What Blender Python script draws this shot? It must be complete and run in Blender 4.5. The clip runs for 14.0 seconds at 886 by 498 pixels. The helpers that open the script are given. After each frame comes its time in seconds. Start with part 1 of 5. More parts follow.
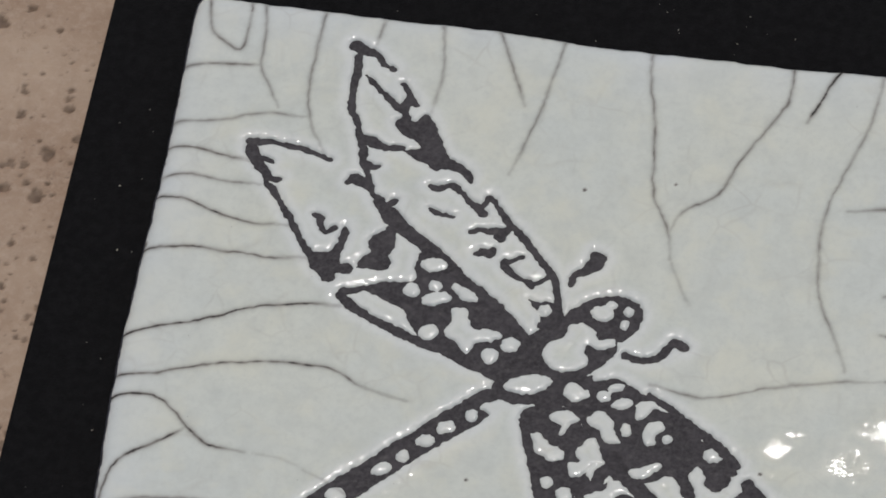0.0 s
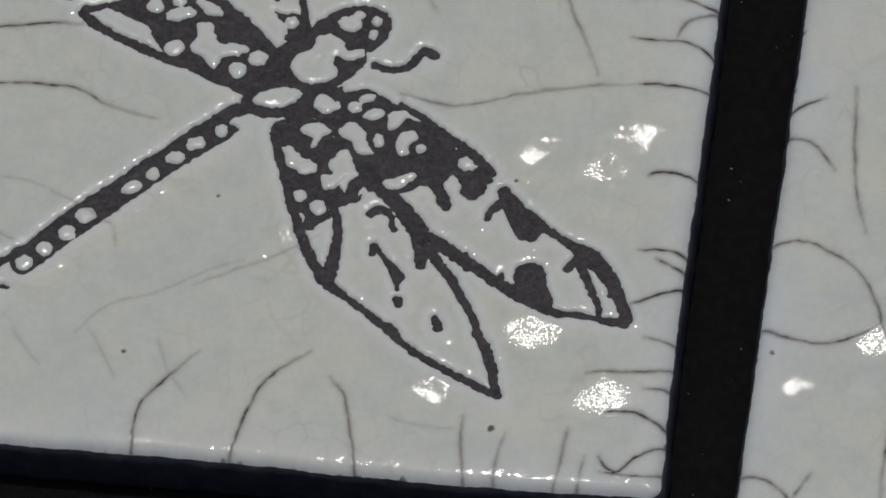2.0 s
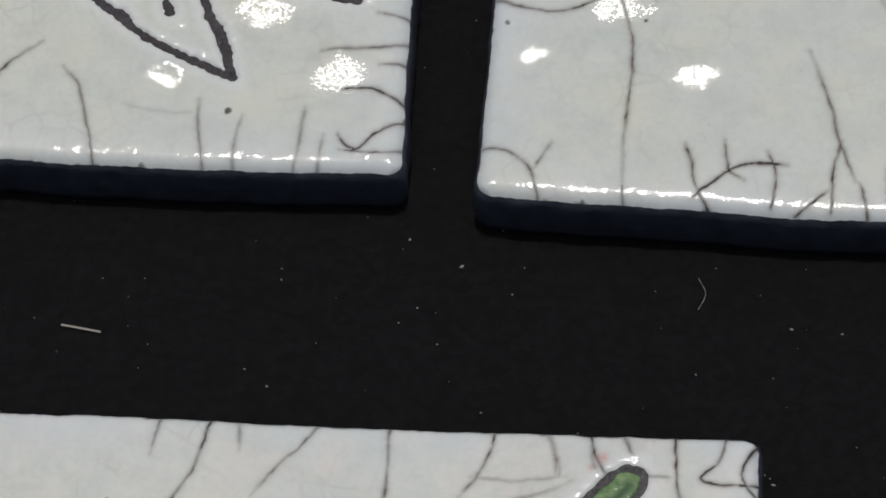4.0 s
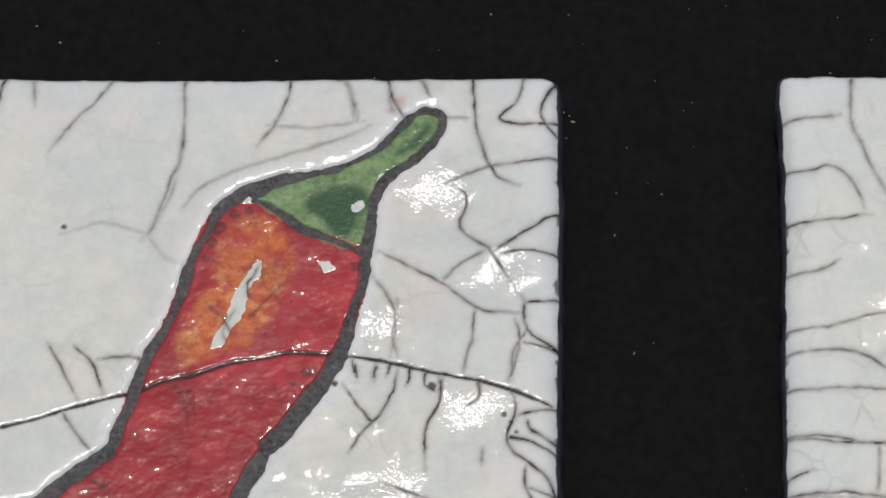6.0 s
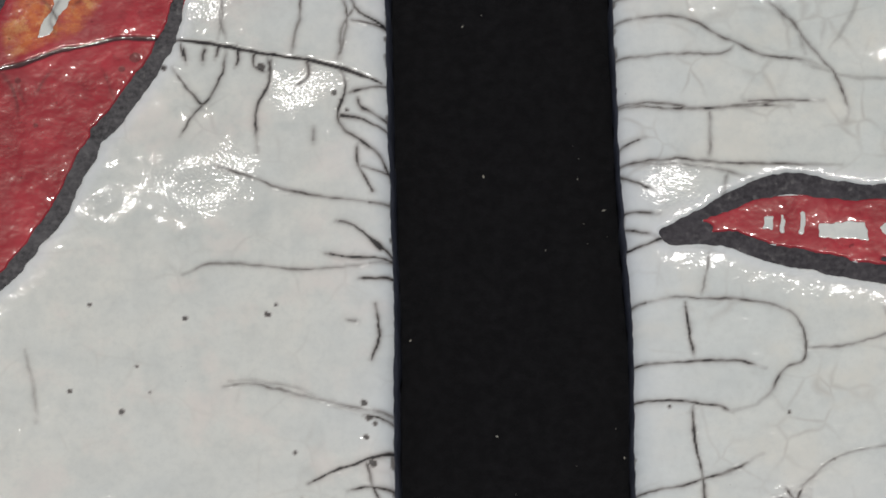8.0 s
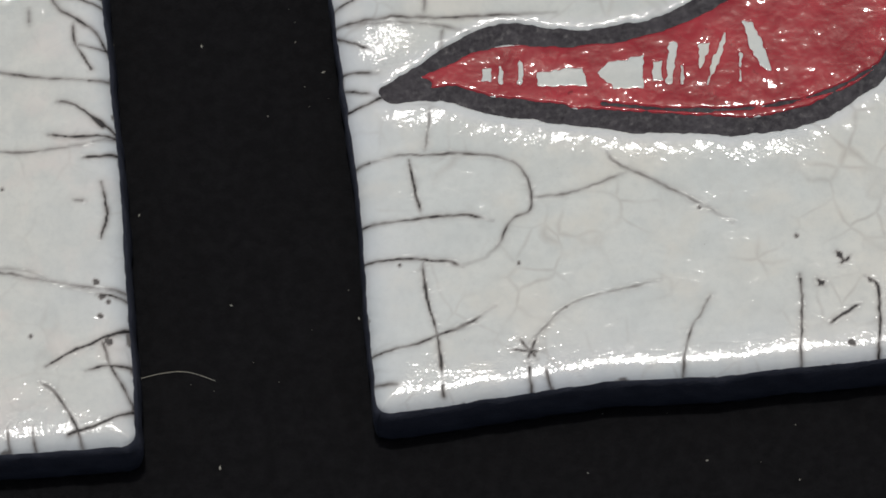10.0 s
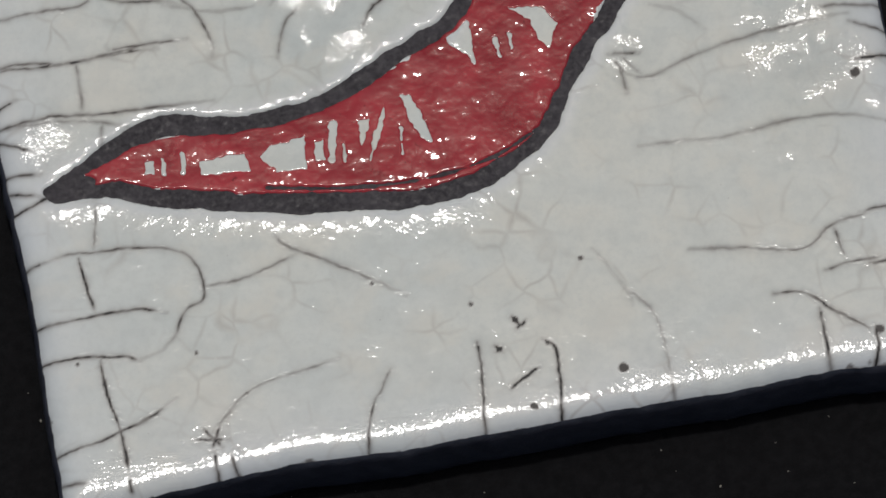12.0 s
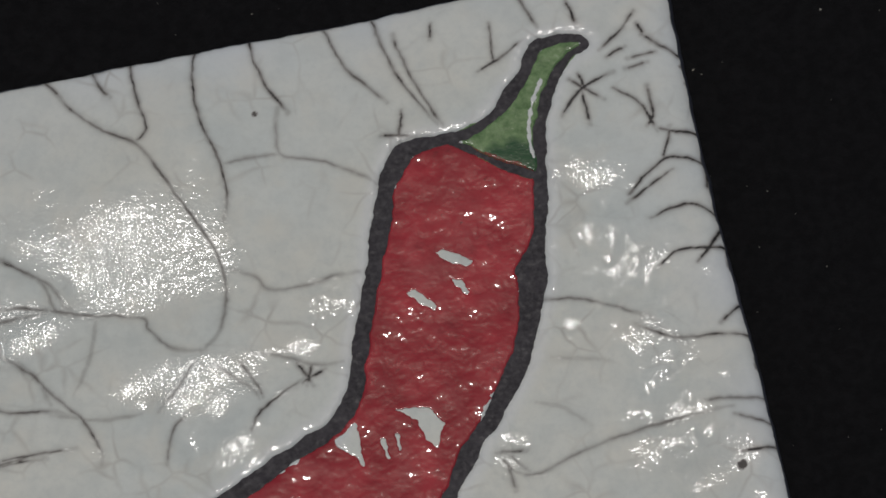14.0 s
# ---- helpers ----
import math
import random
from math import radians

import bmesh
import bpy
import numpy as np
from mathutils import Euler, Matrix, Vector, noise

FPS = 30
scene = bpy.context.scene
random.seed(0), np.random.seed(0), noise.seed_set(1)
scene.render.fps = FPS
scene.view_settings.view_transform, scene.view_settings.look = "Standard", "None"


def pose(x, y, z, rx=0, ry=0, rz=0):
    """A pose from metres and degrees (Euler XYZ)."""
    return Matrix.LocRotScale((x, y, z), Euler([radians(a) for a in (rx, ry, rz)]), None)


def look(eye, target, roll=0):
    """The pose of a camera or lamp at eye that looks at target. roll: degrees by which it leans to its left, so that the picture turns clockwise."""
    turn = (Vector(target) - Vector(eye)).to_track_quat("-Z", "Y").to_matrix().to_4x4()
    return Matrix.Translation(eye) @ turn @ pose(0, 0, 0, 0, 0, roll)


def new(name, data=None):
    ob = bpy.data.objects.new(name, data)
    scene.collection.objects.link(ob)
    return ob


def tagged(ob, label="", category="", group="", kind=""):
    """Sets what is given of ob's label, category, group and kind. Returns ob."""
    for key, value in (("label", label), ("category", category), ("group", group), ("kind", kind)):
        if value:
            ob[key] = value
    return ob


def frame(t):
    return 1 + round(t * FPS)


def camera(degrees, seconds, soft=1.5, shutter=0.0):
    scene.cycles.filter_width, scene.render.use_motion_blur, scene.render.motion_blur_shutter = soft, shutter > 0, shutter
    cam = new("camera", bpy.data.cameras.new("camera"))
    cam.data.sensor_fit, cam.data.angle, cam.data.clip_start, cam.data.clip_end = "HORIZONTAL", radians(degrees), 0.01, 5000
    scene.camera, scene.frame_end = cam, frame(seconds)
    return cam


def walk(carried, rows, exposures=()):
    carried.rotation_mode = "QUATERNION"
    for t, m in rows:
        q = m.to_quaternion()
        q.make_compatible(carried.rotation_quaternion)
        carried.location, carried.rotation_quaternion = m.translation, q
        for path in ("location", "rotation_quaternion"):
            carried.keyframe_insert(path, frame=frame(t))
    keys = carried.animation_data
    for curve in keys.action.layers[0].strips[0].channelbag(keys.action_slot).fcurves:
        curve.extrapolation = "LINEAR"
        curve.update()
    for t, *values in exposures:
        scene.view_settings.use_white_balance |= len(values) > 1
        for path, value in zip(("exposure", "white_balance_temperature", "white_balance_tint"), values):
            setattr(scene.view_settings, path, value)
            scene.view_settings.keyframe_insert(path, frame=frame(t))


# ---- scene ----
cam = camera(7.0, 14.0, soft=1.7)
MM = 0.001

# seconds, place in millimetres, turn in degrees
PATH = [
    (0.0, 77.06, -446.31, 752.64, 35.36, 3.99, 10.02),
    (0.5, 73.13, -443.81, 747.96, 34.89, 3.56, 9.47),
    (1.0, 69.51, -443.49, 743.84, 34.34, 3.27, 8.74),
    (1.5, 66.99, -444.57, 740.53, 33.87, 3.06, 7.99),
    (2.0, 66.82, -446.50, 737.79, 33.39, 2.87, 7.12),
    (2.5, 66.48, -447.14, 735.43, 32.81, 2.70, 6.25),
    (2.7, 66.27, -447.31, 734.58, 32.58, 2.66, 5.87),
    (4.8, 63.21, -446.61, 726.72, 29.96, 2.09, 2.87),
    (5.0, 63.14, -446.85, 726.16, 29.69, 2.06, 2.63),
    (5.5, 63.82, -447.09, 725.17, 28.97, 2.07, 1.83),
    (6.0, 65.10, -446.75, 724.46, 28.26, 2.06, 1.15),
    (6.5, 66.56, -446.85, 724.25, 27.71, 2.11, 0.66),
    (7.0, 66.66, -446.15, 724.47, 26.94, 2.05, 0.01),
    (7.5, 66.90, -445.61, 725.26, 26.17, 1.98, -0.61),
    (7.7, 67.26, -444.59, 725.79, 25.82, 1.96, -0.83),
    (9.8, 78.07, -433.85, 734.36, 23.24, 2.20, -4.62),
    (10.0, 78.50, -433.27, 734.89, 23.18, 2.16, -5.26),
    (10.5, 78.39, -432.01, 735.39, 23.09, 1.95, -6.84),
    (11.0, 77.89, -431.86, 735.52, 23.10, 1.72, -8.31),
    (11.5, 77.05, -432.93, 735.47, 23.29, 1.55, -9.43),
    (12.0, 75.76, -433.28, 735.14, 23.70, 1.37, -10.43),
    (12.5, 75.48, -433.86, 734.93, 24.35, 1.28, -11.12),
    (12.8, 75.21, -434.36, 734.97, 24.85, 1.21, -11.43),
    (13.0, 74.87, -435.04, 735.10, 25.21, 1.17, -11.63),
    (13.5, 74.08, -436.78, 735.65, 26.14, 1.14, -11.94),
    (14.0, 73.39, -437.40, 736.28, 27.09, 1.10, -12.17),
]
EXPOSURES = [(0.0, -0.8), (1.5, -1.1), (2.5, -1.3), (5.0, -0.5), (5.5, -0.52), (7.5, -0.8), (10.0, -0.82), (11.0, -0.9), (12.5, -1.14), (14.0, -1.4)]
walk(cam, [(t, pose(x * MM, y * MM, z * MM, a, b, c)) for t, x, y, z, a, b, c in PATH], EXPOSURES)

# ---- light: soft high daylight ----
SUN_ELEVATION, SUN_AZIMUTH = radians(80), radians(5)
world = bpy.data.worlds.new("sky")
world.use_nodes = True
scene.world = world
wn = world.node_tree.nodes
sky = wn.new("ShaderNodeTexSky")
sky.sky_type, sky.sun_disc = "NISHITA", False
sky.sun_elevation, sky.sun_rotation = SUN_ELEVATION, SUN_AZIMUTH
sky.air_density, sky.dust_density, sky.ozone_density = 1.0, 6.0, 1.0
world.node_tree.links.new(sky.outputs[0], wn["Background"].inputs[0])
wn["Background"].inputs[1].default_value = 0.09
sun_data = bpy.data.lights.new("sun", "SUN")
sun_data.energy, sun_data.angle, sun_data.color = 2.4, radians(2.5), (1.0, 0.98, 0.95)
sun = new("sun", sun_data)
sun.matrix_world = look((0, 0, 0), (-math.sin(SUN_AZIMUTH) * math.cos(SUN_ELEVATION), -math.cos(SUN_AZIMUTH) * math.cos(SUN_ELEVATION), -math.sin(SUN_ELEVATION)))


# ---- materials ----
class Mat:
    def __init__(self, name, clear=False, **values):
        """clear: flat colour under a clear glassy skin that alone takes the relief."""
        self.clear = clear
        self.m = bpy.data.materials.new(name)
        self.m.use_nodes = True
        self.n, self.l = self.m.node_tree.nodes, self.m.node_tree.links
        self.b = self.n["Principled BSDF"]
        for key, value in values.items():
            self.b.inputs[key.replace("_", " ")].default_value = value
        if clear:
            self.b.inputs["Specular IOR Level"].default_value = 0.0
            self.b.inputs["Roughness"].default_value = 0.8
            self.b.inputs["Coat Weight"].default_value = 1.0
            self.b.inputs["Coat Roughness"].default_value = values.get("Roughness", 0.08)
        self.co = self.n.new("ShaderNodeTexCoord").outputs["Object"]

    def noise(self, size, detail=4.0, rough=0.6):
        """Noise whose features are about size millimetres wide."""
        t = self.n.new("ShaderNodeTexNoise")
        t.inputs["Scale"].default_value, t.inputs["Detail"].default_value, t.inputs["Roughness"].default_value = 1 / (size * MM), detail, rough
        self.l.new(self.co, t.inputs["Vector"])
        return t.outputs["Fac"]

    def cells(self, size, feature="F1", bend=0.0):
        t = self.n.new("ShaderNodeTexVoronoi")
        t.feature = feature
        t.inputs["Scale"].default_value = 1 / (size * MM)
        warp = self.n.new("ShaderNodeTexNoise")
        warp.inputs["Scale"].default_value, warp.inputs["Detail"].default_value = 0.7 / (size * MM), 2.0
        self.l.new(self.co, warp.inputs["Vector"])
        shift = self.n.new("ShaderNodeVectorMath")
        shift.operation = "MULTIPLY_ADD"
        shift.inputs[1].default_value = (size * MM * bend,) * 3
        self.l.new(warp.outputs["Color"], shift.inputs[0])
        self.l.new(self.co, shift.inputs[2])
        self.l.new(shift.outputs[0], t.inputs["Vector"])
        return t.outputs["Distance"]

    def ramp(self, fac, *stops):
        r = self.n.new("ShaderNodeValToRGB")
        e = r.color_ramp.elements
        while len(e) < len(stops):
            e.new(0.5)
        for el, (pos, col) in zip(e, stops):
            el.position, el.color = pos, (*col, 1) if isinstance(col, tuple) else (col, col, col, 1)
        self.l.new(fac, r.inputs[0])
        return r.outputs[0]

    def attribute(self, name):
        a = self.n.new("ShaderNodeAttribute")
        a.attribute_name = name
        return a.outputs["Fac"]

    def mix(self, fac, a, b, kind="MIX"):
        x = self.n.new("ShaderNodeMix")
        x.data_type, x.blend_type = "RGBA", kind
        for socket, v in ((x.inputs[0], fac), (x.inputs[6], a), (x.inputs[7], b)):
            if isinstance(v, bpy.types.NodeSocket):
                self.l.new(v, socket)
            else:
                socket.default_value = (*v, 1) if isinstance(v, tuple) else v
        return x.outputs[2]

    def maths(self, kind, a, b):
        x = self.n.new("ShaderNodeMath")
        x.operation, x.use_clamp = kind, kind != "MULTIPLY_ADD"
        for socket, v in zip(x.inputs, (a, b)):
            if isinstance(v, bpy.types.NodeSocket):
                self.l.new(v, socket)
            else:
                socket.default_value = v
        return x.outputs[0]

    def bump(self, height, millimetres, strength=1.0):
        x = self.n.new("ShaderNodeBump")
        x.inputs["Distance"].default_value = millimetres * MM
        if isinstance(strength, bpy.types.NodeSocket):
            self.l.new(strength, x.inputs["Strength"])
        else:
            x.inputs["Strength"].default_value = strength
        self.l.new(height, x.inputs["Height"])
        skin = self.b.inputs["Coat Normal" if self.clear else "Normal"]
        if skin.is_linked:
            self.l.new(skin.links[0].from_socket, x.inputs["Normal"])
        self.l.new(x.outputs[0], skin)

    def set(self, name, socket):
        self.l.new(socket, self.b.inputs[name])


def glaze_material(name, tint, warm, blush, web):
    g = Mat(name, True, Roughness=0.08)
    base = g.mix(g.ramp(g.noise(14, 3), (0.35, 0.0), (0.65, 1.0)), tint, warm)
    base = g.mix(g.ramp(g.noise(3.0, 5), (0.42, 0.0), (0.75, 0.5)), base, tuple(c * 0.82 for c in tint))
    base = g.mix(g.ramp(g.noise(0.9, 5, 0.7), (0.46, 0.0), (0.75, 0.4)), base, tuple(c * 0.8 for c in tint))
    base = g.mix(g.ramp(g.noise(7, 4), (0.52, 0.0), (0.70, 0.6)), base, blush)
    # whiter where it has pooled thick beside the drawing
    base = g.mix(g.attribute("pool"), base, (0.74, 0.77, 0.79))
    # rosy bloom of strayed red glaze
    bloom = g.maths("MULTIPLY", g.attribute("bloom"), g.ramp(g.noise(0.8, 5, 0.75), (0.35, 0.25), (0.65, 1.0)))
    base = g.mix(bloom, base, (0.62, 0.13, 0.08))
    # thinner, bluish towards the rim
    base = g.mix(g.attribute("thin"), base, (0.66, 0.71, 0.77))
    # faint hair crazing under the glaze
    lace = g.ramp(g.cells(5.0, "DISTANCE_TO_EDGE", 0.6), (0.0, 1.0), (0.06, 0.0))
    faint = g.maths("MULTIPLY", lace, g.ramp(g.noise(9, 2), (0.48, 0.0), (0.72, web)))
    base = g.mix(faint, base, (0.33, 0.31, 0.28))
    # pin specks of soot
    pins = g.ramp(g.cells(2.6), (0.0, 0.8), (0.035, 0.0))
    base = g.mix(g.maths("MULTIPLY", pins, g.ramp(g.noise(6, 1), (0.55, 0.0), (0.62, 1.0))), base, (0.08, 0.07, 0.06))
    stain = g.maths("MULTIPLY", g.attribute("craze"), g.ramp(g.noise(1.6, 3), (0.25, 0.75), (0.55, 1.0)))
    base = g.mix(stain, base, (0.095, 0.08, 0.07))
    base = g.mix(g.ramp(g.attribute("craze"), (0.9, 0.0), (0.98, 1.0)), base, (0.008, 0.007, 0.007))
    g.set("Base Color", base)
    g.set("Coat Roughness", g.mix(g.attribute("craze"), g.ramp(g.noise(2.0, 3), (0.3, 0.05), (0.7, 0.10)), (0.6, 0.6, 0.6)))
    g.bump(g.noise(0.4, 2.0, 0.5), 0.075, g.attribute("peel"))
    g.bump(g.noise(1.0, 2.0, 0.5), 0.07, g.attribute("peel"))
    g.bump(g.noise(3.2, 2.0, 0.5), 0.12)
    return g.m


GLAZE_GREEN = glaze_material("celadon_white_glaze", (0.60, 0.645, 0.615), (0.64, 0.67, 0.605), (0.65, 0.668, 0.58), 0.2)
GLAZE_WARM = glaze_material("milk_white_glaze", (0.61, 0.655, 0.63), (0.675, 0.695, 0.64), (0.71, 0.67, 0.625), 0.22)
GLAZE_LACED = glaze_material("laced_white_glaze", (0.63, 0.68, 0.655), (0.69, 0.71, 0.65), (0.67, 0.675, 0.61), 0.45)

def ink_material(name, low, high):
    ink = Mat(name, Roughness=0.7)
    tone = ink.mix(ink.ramp(ink.noise(0.5, 4), (0.35, 0.0), (0.7, 1.0)), low, high)
    ink.set("Base Color", ink.mix(ink.ramp(ink.noise(3.5, 4), (0.42, 0.0), (0.68, 0.55)), tone, tuple(c * 1.25 for c in high)))
    ink.set("Roughness", ink.ramp(ink.noise(0.8, 2), (0.3, 0.42), (0.6, 0.8)))
    ink.b.inputs["Specular IOR Level"].default_value = 0.28
    ink.bump(ink.noise(0.35, 3), 0.035)
    return ink.m


INK = ink_material("smoked_clay_line", (0.026, 0.024, 0.028), (0.058, 0.054, 0.060))
ASH = ink_material("ashen_clay_line", (0.030, 0.029, 0.031), (0.095, 0.092, 0.095))

red = Mat("red_glaze", True, Roughness=0.08)
r0 = red.mix(red.ramp(red.noise(6, 4, 0.55), (0.35, 0.0), (0.65, 1.0)), (0.27, 0.018, 0.026), (0.46, 0.046, 0.058))
r0 = red.mix(red.ramp(red.noise(4.5, 4, 0.6), (0.5, 0.0), (0.72, 0.45)), r0, (0.52, 0.15, 0.15))
r0 = red.mix(red.maths("MULTIPLY", red.attribute("zone"), red.ramp(red.noise(1.9, 6, 0.7), (0.36, 0.1), (0.58, 1.0))), r0, (0.60, 0.17, 0.045))
r0 = red.mix(red.maths("MULTIPLY", red.attribute("zone"), red.ramp(red.noise(2.6, 6, 0.75), (0.5, 0.0), (0.64, 0.8))), r0, (0.68, 0.36, 0.13))
r0 = red.mix(red.ramp(red.noise(9, 3), (0.4, 0.0), (0.65, 0.5)), r0, (0.26, 0.014, 0.022))
r0 = red.mix(red.ramp(red.noise(1.3, 3), (0.68, 0.0), (0.75, 0.7)), r0, (0.10, 0.01, 0.012))
r0 = red.mix(red.ramp(red.noise(3.2, 5, 0.7), (0.60, 0.0), (0.72, 0.4)), r0, (0.13, 0.012, 0.016))
red.set("Base Color", red.mix(red.attribute("craze"), r0, (0.05, 0.02, 0.02)))
red.bump(red.noise(0.7, 2.0, 0.5), 0.03)
red.bump(red.noise(2.2, 2.0, 0.5), 0.29)
red.bump(red.noise(6, 2.0, 0.5), 0.25)
RED = red.m

green = Mat("green_glaze", True, Roughness=0.15)
g0 = green.mix(green.ramp(green.noise(1.6, 5, 0.7), (0.35, 0.0), (0.65, 1.0)), (0.085, 0.17, 0.06), (0.22, 0.34, 0.16))
g0 = green.mix(green.attribute("zone"), g0, (0.025, 0.085, 0.035))
green.set("Base Color", green.mix(green.ramp(green.noise(2.4, 5, 0.75), (0.66, 0.0), (0.72, 0.8)), g0, (0.5, 0.53, 0.46)))
green.bump(green.noise(0.6, 2.0, 0.5), 0.06)
GREEN = green.m

clay = Mat("smoked_black_clay", Roughness=0.55)
clay.set("Base Color", clay.mix(clay.ramp(clay.noise(2.5, 5), (0.35, 0.0), (0.7, 1.0)), (0.03, 0.035, 0.05), (0.058, 0.064, 0.085)))
clay.bump(clay.noise(0.7, 4), 0.12)
CLAY = clay.m

felt = Mat("black_board", Roughness=0.85)
felt.set("Base Color", felt.mix(felt.ramp(felt.noise(1.2, 6, 0.7), (0.4, 0.0), (0.75, 1.0)), (0.0024, 0.0025, 0.0031), (0.0078, 0.0079, 0.0090)))
felt.b.inputs["Specular IOR Level"].default_value = 0.15
felt.bump(felt.noise(0.4, 4), 0.15)
BOARD = felt.m

trav = Mat("travertine", Roughness=0.6)
t0 = trav.mix(trav.ramp(trav.noise(16, 5), (0.35, 0.0), (0.65, 1.0)), (0.30, 0.205, 0.14), (0.40, 0.30, 0.22))
t0 = trav.mix(trav.ramp(trav.noise(1.6, 6, 0.75), (0.45, 0.0), (0.7, 0.6)), t0, (0.46, 0.36, 0.28))
t0 = trav.mix(trav.ramp(trav.noise(2.6, 4, 0.7), (0.63, 0.0), (0.70, 0.45)), t0, (0.17, 0.11, 0.07))
trav.set("Base Color", trav.mix(trav.attribute("pit"), t0, (0.085, 0.05, 0.028)))
trav.bump(trav.noise(0.8, 5), 0.2)
STONE = trav.m

fluff = Mat("pale_lint", Roughness=0.9, Base_Color=(0.45, 0.43, 0.36, 1))
LINT = fluff.m


# ---- shape tools, all in millimetres ----
def lattice(x, y, size, seed):
    """Smooth value noise from -1 to 1."""
    rng = np.random.RandomState(seed)
    table = rng.rand(64, 64) * 2 - 1
    u, v = x / size, y / size
    i, j = np.floor(u).astype(int), np.floor(v).astype(int)
    fu, fv = u - i, v - j
    fu, fv = fu * fu * (3 - 2 * fu), fv * fv * (3 - 2 * fv)
    g = lambda a, b: table[(i + a) % 64, (j + b) % 64]
    return (g(0, 0) * (1 - fu) + g(1, 0) * fu) * (1 - fv) + (g(0, 1) * (1 - fu) + g(1, 1) * fu) * fv


def curve_through(points, closed=False, steps=5):
    p = np.array(points, float)
    n = len(p)
    if n < 3:
        return p
    out = []
    for i in range(n if closed else n - 1):
        if closed:
            a, b, c, d = p[i - 1], p[i], p[(i + 1) % n], p[(i + 2) % n]
        else:
            a, b, c, d = p[max(i - 1, 0)], p[i], p[i + 1], p[min(i + 2, n - 1)]
        for k in range(steps):
            t = k / steps
            out.append(0.5 * (2 * b + (c - a) * t + (2 * a - 5 * b + 4 * c - d) * t * t + (3 * b - a - 3 * c + d) * t ** 3))
    if not closed:
        out.append(p[-1])
    return np.array(out)


def near(points, x, y, margin):
    return (x > points[:, 0].min() - margin) & (x < points[:, 0].max() + margin) & (y > points[:, 1].min() - margin) & (y < points[:, 1].max() + margin)


def line_distance(points, x, y):
    """Distance to a polyline less its half width, and the share of its length at the nearest point."""
    best, along = np.full(x.shape, 99.0), np.zeros(x.shape)
    n = len(points) - 1
    for i in range(n):
        a, b = points[i], points[i + 1]
        d = b[:2] - a[:2]
        t = np.clip(((x - a[0]) * d[0] + (y - a[1]) * d[1]) / max(d @ d, 1e-9), 0, 1)
        e = np.hypot(x - a[0] - t * d[0], y - a[1] - t * d[1])
        if len(a) > 2:
            e = e - 0.5 * (a[2] + t * (b[2] - a[2]))
        low = e < best
        best[low], along[low] = e[low], ((i + t) / n)[low]
    return best, along


def area_distance(points, x, y):
    """Signed distance to a closed outline, negative inside."""
    loop = np.vstack([points, points[:1]])
    d, _ = line_distance(loop, x, y)
    inside = np.zeros(x.shape, bool)
    for a, b in zip(loop[:-1], loop[1:]):
        if a[1] != b[1]:
            inside ^= ((a[1] > y) != (b[1] > y)) & (x < (b[0] - a[0]) * (y - a[1]) / (b[1] - a[1]) + a[0])
    return np.where(inside, -d, d)


class Motif:
    """A drawn figure: strokes and fills, less cuts, holes and scratches."""

    def __init__(self, name):
        self.name, self.ops, self.spread, self.cells = name, [], 0.0, []

    def stroke(self, *p):
        self.ops.append((1, "line", curve_through(p)))

    def scratch(self, *p):
        self.ops.append((-1, "line", curve_through(p)))

    def fill(self, *p):
        self.ops.append((1, "area", curve_through(p, True, 3)))

    def cut(self, *p):
        self.ops.append((-1, "area", curve_through(p, True, 3)))

    def notch(self, *p):
        self.ops.append((-1, "area", np.array(p, float)))

    def hole(self, p):
        x, y, rx, ry, turn = p
        a = np.linspace(0, 2 * math.pi, 14, endpoint=False)
        c, s = math.cos(radians(turn)), math.sin(radians(turn))
        self.ops.append((-1, "area", np.stack([x + rx * np.cos(a) * c - ry * np.sin(a) * s, y + rx * np.cos(a) * s + ry * np.sin(a) * c], 1)))

    def box(self):
        p = np.vstack([o[2][:, :2] for o in self.ops if o[0] > 0])
        w = max([o[2][:, 2].max() for o in self.ops if o[2].shape[1] > 2] + [0]) / 2 + 0.5
        return p[:, 0].min() - w, p[:, 1].min() - w, p[:, 0].max() + w, p[:, 1].max() + w

    def distance(self, x, y):
        s = np.full(x.shape, 9.0)
        for sign, kind, p in self.ops:
            k = near(p, x, y, 5.0 if sign > 0 else 1.0)
            if not k.any():
                continue
            d = line_distance(p, x[k], y[k])[0] if kind == "line" else area_distance(p, x[k], y[k])
            s[k] = np.minimum(s[k], d - self.spread) if sign > 0 else np.maximum(s[k], -d)
        for sign, kind, p in self.cells:
            k = near(p, x, y, 1.0)
            if k.any():
                d = line_distance(p, x[k], y[k])[0] if kind == "line" else area_distance(p, x[k], y[k])
                s[k] = np.maximum(s[k], -d - 0.1)
        if self.name == "outline":
            return s + 0.2 * lattice(x, y, 2.1, 6) + 0.12 * lattice(x, y, 0.95, 3) + 0.06 * lattice(x, y, 0.48, 4)
        return s + 0.08 * lattice(x, y, 0.95, 3) + 0.15 * lattice(x, y, 0.48, 4)


